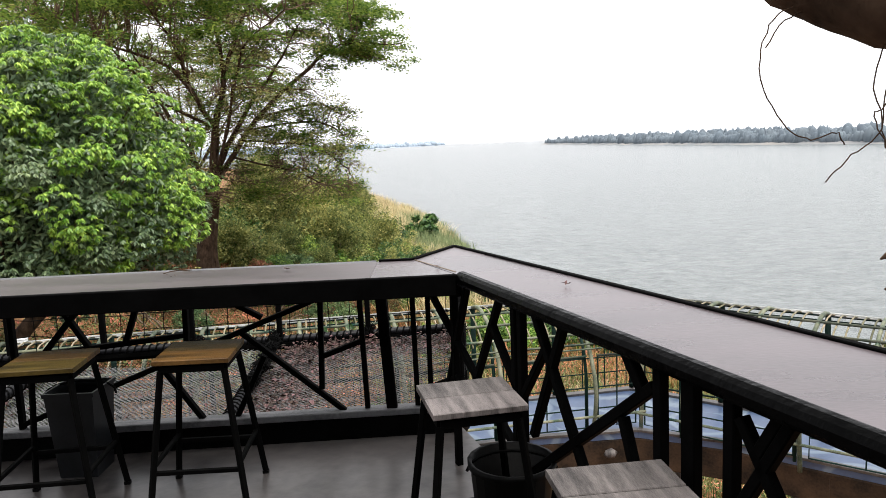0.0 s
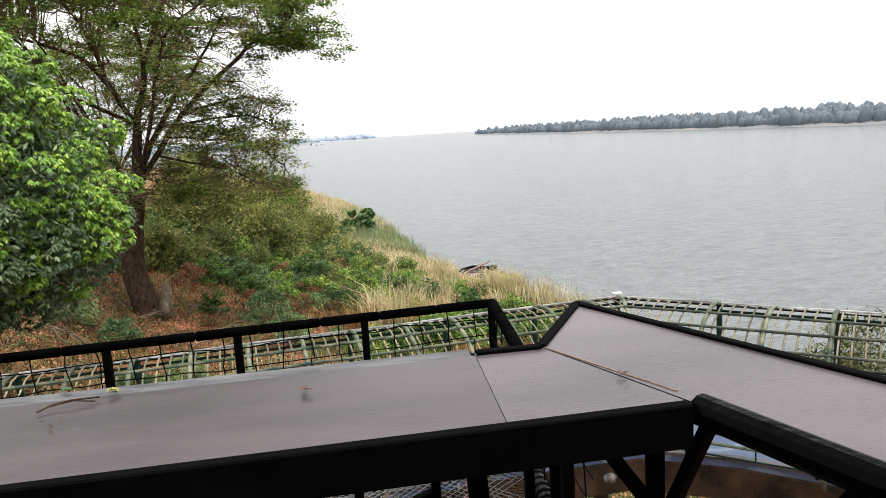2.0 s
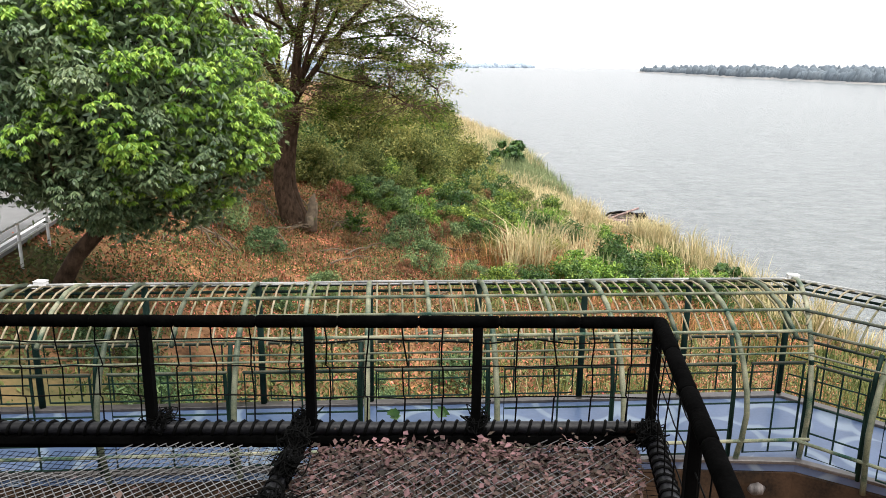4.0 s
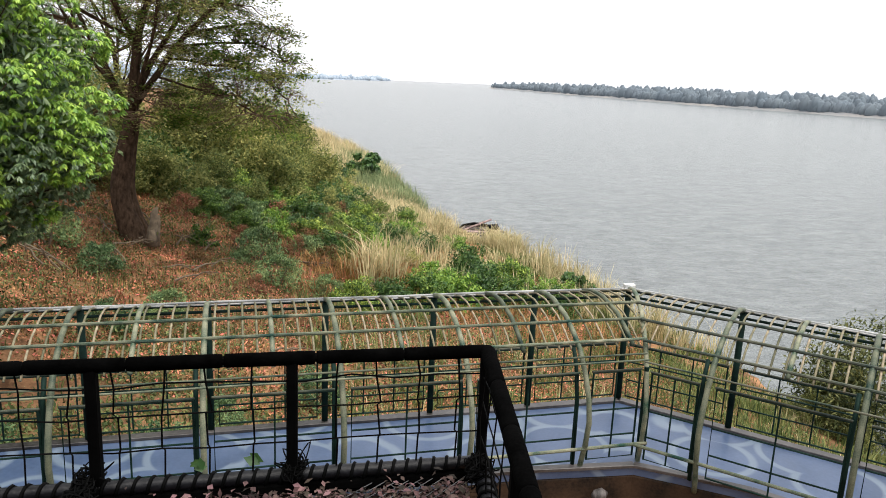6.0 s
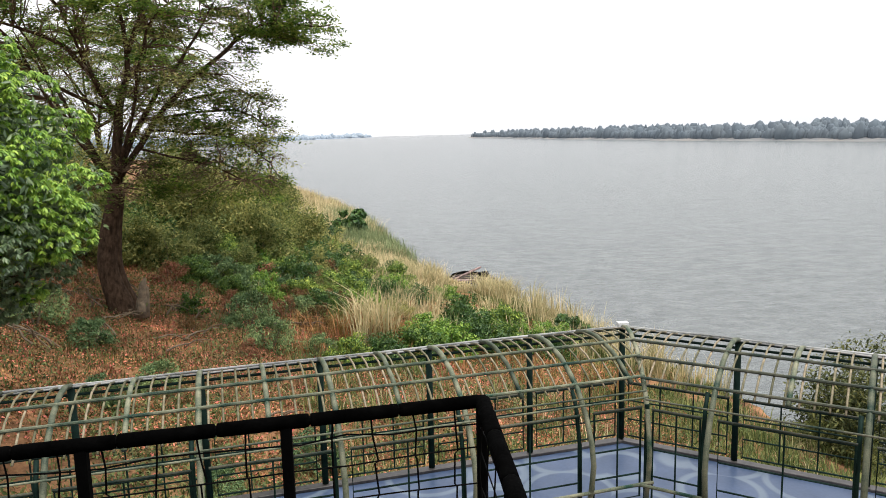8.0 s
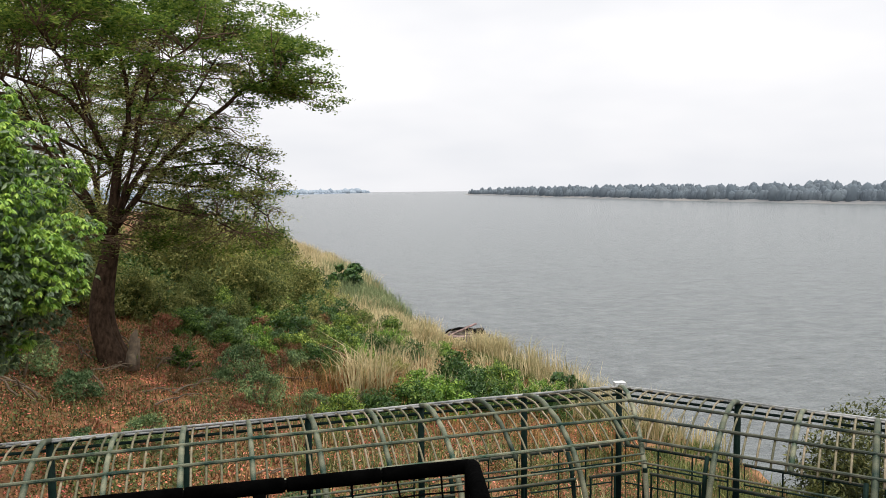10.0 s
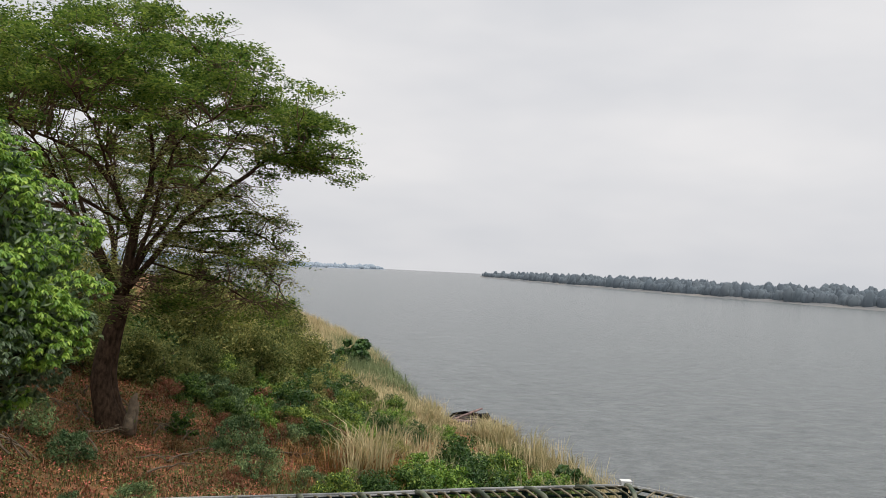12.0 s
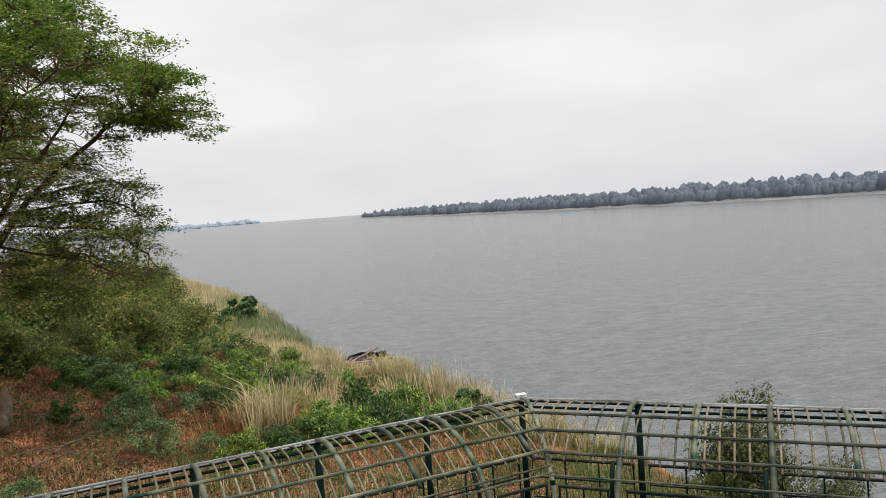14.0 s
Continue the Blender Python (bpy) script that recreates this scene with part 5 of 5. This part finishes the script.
def make_stool(wood, label):
    """Square plank seat on splayed square-tube legs with foot rails."""
    ob = thing("bar_stool", label, "stool", (0, 0, 0), "bar stools at the counter")
    for k in range(2):
        y = -0.078 + 0.156 * k
        part("seat_plank", Acc().beam((-0.155, y, 0.65), (0.155, y, 0.65), 0.151, 0.021), wood, ob)
    acc = Acc()
    c = 0.13
    for a, b in (((-c, -c), (c, -c)), ((c, -c), (c, c)), ((c, c), (-c, c)), ((-c, c), (-c, -c))):
        acc.beam((*a, 0.618), (*b, 0.618), 0.022, 0.028)
    part("seat_frame", acc, M_BLACK, ob)
    f = 0.2
    for sx, sy in ((1, 1), (1, -1), (-1, 1), (-1, -1)):
        leg = part("leg", Acc().beam((sx * c, sy * c, 0.61), (sx * f, sy * f, 0.012), 0.022, 0.022), M_BLACK, ob)
        part("foot_cap", Acc().beam((sx * f, sy * f, 0.014), (sx * f, sy * f, 0.0), 0.028, 0.028), M_PLASTIC_BLACK, leg)
    g, h = 0.175, 0.19
    for a, b, z in (((-g, -g), (g, -g), h), ((g, -g), (g, g), h + 0.03), ((g, g), (-g, g), h), ((-g, g), (-g, -g), h + 0.03)):
        part("foot_rail", Acc().beam((*a, z), (*b, z), 0.018, 0.018), M_BLACK, ob)
    return ob


pine = make_stool(M_PINE, "bar stool with yellow pine seat and black legs")
pine.matrix_basis = pose(-0.605, 4.345, FLOOR, 0, 0, 3)
copy_thing(pine, pose(-1.215, 4.27, FLOOR, 0, 0, 6))
grey = make_stool(M_GREYWOOD, "bar stool with weathered grey wooden seat")
grey.matrix_basis = pose(0.525, 3.655, FLOOR, 0, 0, 12)
copy_thing(grey, pose(0.87, 2.93, FLOOR, 0, 0, 7))


def make_bin(name, label, at, r, h, mat, square):
    ob = thing(name, label, "bin", at)
    acc = Acc()
    n = 4 if square else 20
    ring = lambda q, z: [(math.cos(2 * math.pi * (i + 0.5) / n) * q, math.sin(2 * math.pi * (i + 0.5) / n) * q, z) for i in range(n)]
    levels = [(r * 0.78, 0), (r, h), (r * 1.06, h), (r * 1.06, h + 0.02), (r * 0.96, h + 0.02), (r * 0.75, 0.02)]
    vs = [p for q, z in levels for p in ring(q, z)]
    fs = [(j * n + i, j * n + (i + 1) % n, (j + 1) * n + (i + 1) % n, (j + 1) * n + i) for j in range(len(levels) - 1) for i in range(n)]
    fs += [tuple(range(n - 1, -1, -1)), tuple((len(levels) - 1) * n + i for i in range(n))]
    part("body", acc.add(vs, fs), mat, ob, smooth=not square)
    part("handle", Acc().tube([(math.cos(t) * r * 1.07, math.sin(t) * r * 1.07 * 0.3, h - 0.02 + 0.05 * math.sin(t)) for t in np.linspace(0, math.pi, 9)], 0.006, 6), M_WIRE_DARK, ob)


make_bin("waste_bin", "tall dark grey plastic waste bin", (-1.3, 4.66, FLOOR), 0.16, 0.4, M_PLASTIC_GREY, True)
make_bin("bucket", "black plastic bucket under the counter", (0.67, 3.76, FLOOR), 0.15, 0.36, M_PLASTIC_BLACK, False)

# ---- net lounge hung off the terrace ----
net = thing("net_lounge", "chain-link net lounge in a hose-wrapped pipe frame", "net", (0, 0, 0))
NX0, NX1 = -4.6, 0.55


def front_y(x):
    return 7.46 + 0.14 * (x - 0.57)


def net_z(x, y):
    return -0.03 - 0.10 * max(0.0, math.sin(math.pi * min(1, max(0, (y - 5.15) / 2.2)))) + 0.012 * math.sin(x * 5 + y * 3)


acc = Acc()
step = 0.043
k = int((NX0 - 2.6) / step)
while k * step < NX1 + 2.6:
    for sign in (1, -1):
        line = []
        for i in range(10):
            y = 5.15 + i / 9 * 2.25
            x = k * step + sign * (y - 6.3)
            if NX0 < x < NX1 and y < front_y(x):
                line.append((x, y, net_z(x, y) + 0.004 * sign))
        if len(line) > 1:
            acc.tube(line, 0.0021, 4)
    k += 1
part("chain_link", acc, M_WIRE, net, "galvanised diamond wire mesh", kind="stuff")


# Second fine black mesh, added to darken what shows through the net.
acc = Acc()
for k in range(int((NX1 - NX0) / 0.028)):
    x = NX0 + 0.01 + k * 0.028
    acc.tube([(x, y, net_z(x, y) - 0.02) for y in np.linspace(5.15, front_y(x) - 0.02, 7)], 0.0016, 3)
for y in np.arange(5.17, 7.4, 0.028):
    x0 = max(NX0, 0.57 + (y + 0.02 - 7.46) / 0.14)
    acc.tube([(x, y, net_z(x, y) - 0.023) for x in np.linspace(x0, NX1, 14)], 0.0016, 3)
part("shade_net", acc, M_WIRE_DARK, net, "black fine mesh added under the wire to darken the view", kind="stuff")


def hose(name, p, q, r=0.03, pitch=0.055):
    """A sagging pipe inside a spirally wound hose."""
    p, q = Vector(p), Vector(q)
    along = (q - p).normalized()
    out = along.cross(Vector((0, 0, 1))).normalized()
    n = max(4, int((q - p).length / 0.12))
    line = [p.lerp(q, i / n) + Vector((0, 0, rnd.uniform(-0.003, 0.003))) for i in range(n + 1)]
    pipe = part(name, Acc().tube(line, r, 10), M_HOSE, net, "ribbed black hose", True)
    turns = int((q - p).length / pitch)
    coil = [p.lerp(q, k / (turns * 9)) + (out * math.cos(k * 0.698) + Vector((0, 0, math.sin(k * 0.698)))) * (r * 1.06) for k in range(turns * 9)]
    part("coil", Acc().tube(coil, 0.0075, 5), M_WIRE_DARK, pipe, smooth=True)


hose("front_pipe", (NX0, front_y(NX0), 0.0), (0.57, front_y(0.57), 0.0))
# Black tube added for the dark underside of the front hose.
part("edge_binding", Acc().tube([(NX0, front_y(NX0) - 0.012, -0.05), (0.57, front_y(0.57) - 0.012, -0.05)], 0.034, 8), M_RUBBER, net, "black tube below the front hose")
hose("side_pipe", (0.57, front_y(0.57), 0.0), (0.52, 5.2, 0.0), 0.036)
hose("seam_pipe", (-0.97, front_y(-0.97), -0.02), (-0.85, 5.15, -0.02), 0.036)
hose("seam_pipe", (-2.6, front_y(-2.6), -0.02), (-2.5, 5.15, -0.02), 0.036)


def sleeved_rail(name, p, q, r):
    """A steel rail with butted lengths of foam sleeve."""
    p, q = Vector(p), Vector(q)
    rail = part(name, Acc().tube([p, q], r * 0.7, 8), M_BLACK, net, "black foam-sleeved rail")
    n = max(1, int((q - p).length / 0.33))
    for i in range(n):
        a, b = p.lerp(q, (i + 0.01) / n), p.lerp(q, (i + 0.99) / n)
        d = (b - a) * 0.04
        part("foam_sleeve", Acc().tube([a, a + d, b - d, b], [r * 0.92, r * rnd.uniform(0.96, 1.04), r * rnd.uniform(0.96, 1.04), r * 0.92], 10), M_RUBBER, rail, smooth=True)


sleeved_rail("top_rail", (NX0, front_y(NX0), 0.5), (0.57, front_y(0.57), 0.5), 0.027)
sleeved_rail("side_rail", (0.57, front_y(0.57), 0.5), (0.51, 5.3, 0.5), 0.032)
for x in (-4.4, -3.7, -3.0, -2.3, -1.62, -0.93, -0.21, 0.565):
    part("post", Acc().beam((x, front_y(x), 0.02), (x, front_y(x), 0.49), 0.042, 0.042, up=(0, 1, 0)), M_BLACK, net)
part("post", Acc().beam((0.52, 5.5, 0.02), (0.52, 5.5, 0.49), 0.042, 0.042, up=(0, 1, 0)), M_BLACK, net)
part("post", Acc().beam((0.55, 6.6, 0.02), (0.55, 6.6, 0.49), 0.042, 0.042, up=(0, 1, 0)), M_BLACK, net)
acc = Acc()
x = NX0
while x < 0.5:
    y = front_y(x)
    acc.tube([(x, y, 0.03), (x + 0.004, y, 0.145), (x + rnd.uniform(-0.012, 0.012), y + 0.004, 0.155), (x + rnd.uniform(-0.01, 0.01), y + 0.006, 0.285), (x + rnd.uniform(-0.015, 0.015), y + 0.01, 0.295), (x + rnd.uniform(-0.01, 0.01), y, 0.405), (x + rnd.uniform(-0.015, 0.015), y, 0.49)], 0.0037, 4)
    x += 0.163
for z in (0.15, 0.29, 0.41):
    acc.tube([(x, front_y(x) + 0.006, z + rnd.uniform(-0.012, 0.012)) for x in np.linspace(NX0, 0.55, 30)], 0.0036, 4)
for y in np.arange(5.4, 7.4, 0.16):
    acc.tube([(0.55, y, 0.03), (0.55 + rnd.uniform(-0.02, 0.02), y, 0.26), (0.55, y, 0.49)], 0.003, 4)
for z in (0.15, 0.29, 0.41):
    acc.tube([(0.555, y, z + rnd.uniform(-0.012, 0.012)) for y in np.linspace(5.3, 7.42, 14)], 0.003, 4)
part("wire_guard", acc, M_WIRE_DARK, net, "dark bent wire guard grid", kind="stuff")
acc = Acc()
for bx, by in ((-0.97, 7.25), (-0.95, 7.1), (-0.93, 6.9), (-0.9, 6.6), (-0.88, 6.4), (-0.87, 6.1), (0.55, 7.35), (-0.2, 7.36), (-1.6, 7.17)):
    for _ in range(24):
        pts = []
        p = Vector((bx, by, 0.02))
        for i in range(7):
            pts.append(p + Vector((rnd.gauss(0, 0.03), rnd.gauss(0, 0.045), rnd.uniform(-0.035, 0.05))))
        acc.tube(smooth_line(pts, 4), 0.003, 4)
part("lashing", acc, M_WIRE_DARK, net, "tangled black binding wire", kind="stuff")


def dead_leaves(n, pick, size):
    pos = np.array([pick() for _ in range(n)])
    z = np.array([net_z(a, b) for a, b in pos]) - 0.028 + rng.exponential(0.016, n)
    c = np.column_stack([pos, z])
    nn = rng.normal(0, 0.4, (n, 3)) + np.array([0, 0, 1.0])
    a = unit(n) * np.array([1, 1, 0.35])
    L = rng.uniform(0.6, 1.4, n) * size
    return c, a, nn, L, L * rng.uniform(0.4, 0.7, n)


def heap():
    y = rnd.uniform(5.2, 7.25)
    return max(-0.93, -0.7 + rnd.gauss(0, 0.15)), y


def front_drift():
    x = rnd.uniform(-0.9, 0.5)
    return x, front_y(x) - 0.08 - abs(rnd.gauss(0, 0.17))


def stray():
    return rnd.uniform(-4.4, 0.5), rnd.uniform(5.25, 6.9)


rows = [dead_leaves(8000, heap, 0.032), dead_leaves(5500, front_drift, 0.032), dead_leaves(900, stray, 0.045)]
tagged(new("dead_leaves", leaf_mesh("dead_leaves", M_DEADLEAF, *(np.concatenate(c) for c in zip(*rows)))), "heaped reddish-brown dead leaves on the net", "dead leaves", kind="stuff")

# green shoots behind the hose and a plant under the net
M_SHOOT = material("fresh_shoot_leaves", (0.018, 0.06, 0.014), (0.055, 0.125, 0.03), 0.5, 8, 0, random_by="island", spread=0.3, translucent=0.2)
for x, y, z, s, count in ((-0.37, 7.4, 0.045, 0.075, 2), (-0.58, 7.38, 0.03, 0.055, 4)):
    c = np.array([[x, y, z]]) + rng.normal(0, 0.02, (count, 3)) * np.array([1.4, 0.4, 0.5])
    ob = new("green_shoot", leaf_mesh("green_shoot", M_SHOOT, c, rng.normal(0, 0.5, (count, 3)) + np.array([0.8, 0, -0.2]), rng.normal(0, 0.3, (count, 3)) + np.array([0, -1.0, 0.6]), np.full(count, s), np.full(count, s * 0.65)))
    tagged(ob, "green leafy shoot poking up behind the hose", "plant", "shoots behind the hose")
weed = make_bush("leafy_plant", 0.5, 0.9, 700, 0.13, M_SHOOT, "leafy green plant below the net", 0.3, 0.5)
weed.matrix_basis = pose(-0.95, 12.4, -4.88)

# small litter on the counter top
twig = thing("fallen_twig", "thin dry twig lying on the counter top", "twig", (-0.795, 4.705, 1.003))
part("stem", Acc().tube([(-0.06, -0.035, 0.004), (-0.04, -0.005, 0.008), (0, 0.006, 0.012), (0.05, 0.03, 0.006)], 0.0022, 5), M_BARK, twig)
part("side_stem", Acc().tube([(-0.045, -0.01, 0.006), (0.0, 0.007, 0.01), (0.05, 0.003, 0.006)], 0.0018, 5), M_BARK, twig)
M_YELLOW = material("yellowing_leaf", (0.10, 0.11, 0.012), (0.24, 0.23, 0.04), 0.5, 20, 0)
for name, x, y, s, mat, lab in (("fallen_leaf", -0.727, 4.76, 0.034, M_YELLOW, "yellow-green fallen leaf on the counter top"), ("fallen_leaf", -0.27, 4.66, 0.026, M_DEADLEAF, "curled brown leaf on the counter top"), ("fallen_leaf", -0.837, 4.8, 0.026, M_SHOOT, "dark green fallen leaf on the counter top"), ("fallen_leaf", -0.79, 4.585, 0.014, M_DEADLEAF, "curled brown leaf on the counter top"), ("fallen_leaf", 0.424, 4.581, 0.022, M_DEADLEAF, "curled brown leaf on the counter top"),
                                ("fallen_leaf", 0.925, 4.063, 0.024, M_DEADLEAF, "curled brown leaf on the counter top")):
    n = 4
    c = np.array([[x, y, 1.012]]) + rng.normal(0, 0.008, (n, 3)) * np.array([1, 1, 0.3])
    ob = new(name, leaf_mesh(name, mat, c, rng.normal(0, 1, (n, 3)) * np.array([1, 1, 0.2]), np.array([[0.2, 0.1, 1.0]] * n), np.full(n, s), np.full(n, s * 0.5)))
    tagged(ob, lab, "leaf", "leaves on the counter")

# gnarled branch with hanging vines above the corner of the terrace
branch = thing("overhanging_branch", "thick dark branch overhead with hanging bare vines", "branch", (0, 0, 0))
def hang(p):
    return Vector(p) * 0.62 + Vector((0.175, 0.475, 0.596))


acc = Acc()
bough = [hang(p) for p in ((1.62, 4.06, 2.16), (1.7, 4.02, 2.12), (1.85, 3.97, 2.08), (2.1, 3.86, 2.0), (2.5, 3.7, 1.97), (3.2, 3.5, 2.1))] + [Vector(p) for p in ((2.75, 2.6, 1.5), (3.2, 2.5, -0.6), (3.5, 2.5, -5.2))]
girths = [0.03, 0.075, 0.093, 0.118, 0.136, 0.15, 0.18, 0.22, 0.3]
acc.tube(smooth_line(bough, 4), [g * rnd.uniform(0.93, 1.07) for g in np.interp(np.linspace(0, 8, 33), np.arange(9), girths)], 12)
part("limb", acc, M_BARK, branch, smooth=True)
VINES = ([(1.72, 3.95, 2.0), (1.63, 3.95, 1.93), (1.6, 3.95, 1.78), (1.66, 3.95, 1.62), (1.76, 3.93, 1.53), (1.86, 3.92, 1.55), (1.9, 3.92, 1.5)],
         [(1.8, 3.95, 1.98), (1.7, 3.95, 1.96), (1.62, 3.95, 1.86)],
         [(2.02, 3.86, 1.9), (1.95, 3.86, 1.73), (1.99, 3.86, 1.56), (1.9, 3.88, 1.47), (1.82, 3.9, 1.38)],
         [(2.04, 3.85, 1.9), (2.0, 3.85, 1.66), (1.96, 3.86, 1.6), (2.0, 3.84, 1.48), (2.01, 3.84, 1.3)],
         [(2.08, 3.85, 1.8), (1.99, 3.85, 1.7), (2.0, 3.86, 1.52), (2.06, 3.84, 1.42)])
for pts in VINES:
    line = [p + Vector((rnd.uniform(-1, 1), 0, rnd.uniform(-1, 1))) * 0.004 for p in smooth_line([hang(p) for p in pts])]
    part("vine", Acc().tube(line, 0.0016, 5), M_BARK, branch)
for a, b in (((2.0, 3.85, 1.1), (2.07, 3.84, 1.14)), ((2.02, 3.85, 0.99), (2.07, 3.84, 1.0))):
    a, b = hang(a), hang(b)
    part("pod", Acc().tube([a, a.lerp(b, 0.3), a.lerp(b, 0.7), b], [0.002, 0.0075, 0.007, 0.002], 7), M_BARK, branch, smooth=True)

# yard slab below the net with shade painted dark, and the added wall under the terrace
solid("pavement_yard", Acc().prism([(-14, -2), (1.2, -2), (1.9, 9.5), (2.2, 14.0), (-14, 11.3)], -5.2, -4.86), material("soil_in_painted_shade", (0.018, 0.016, 0.014), (0.05, 0.043, 0.036), 0.9, 1.2, 0.6, fine=14, gloss=0.2), "soil yard below the net, its shade painted dark", "yard", "structure")
# Unseen retaining wall, added to block light from the ground below.
solid("wall_retaining", Acc().prism([(XL, 4.4), (0.5, 4.75), (0.5, 4.95), (XL, 4.6)], -5.2, -0.225), M_BEAM, "unseen stained wall added under the terrace", "wall", "structure")

# dry stalks standing between the shrubs of the bank
tagged(new("bank_stalks", blade_mesh("bank_stalks", M_BRUSH_TALL, *tufts(130, 26, along_shore(42, 62, 7, 24, (0.6, 1.2)), 1.5, 0.5, 0.045, 0.8))), "orange-brown dry stalks between the bank's shrubs", "grass", kind="stuff")
tagged(new("bank_straw", blade_mesh("bank_straw", M_GRASS_DRY, *tufts(60, 30, along_shore(50, 68, 5, 15, (0.7, 1.2)), 2.1, 0.45, 0.05, 0.7))), "pale straw grass between the bank's shrubs", "grass", kind="stuff")
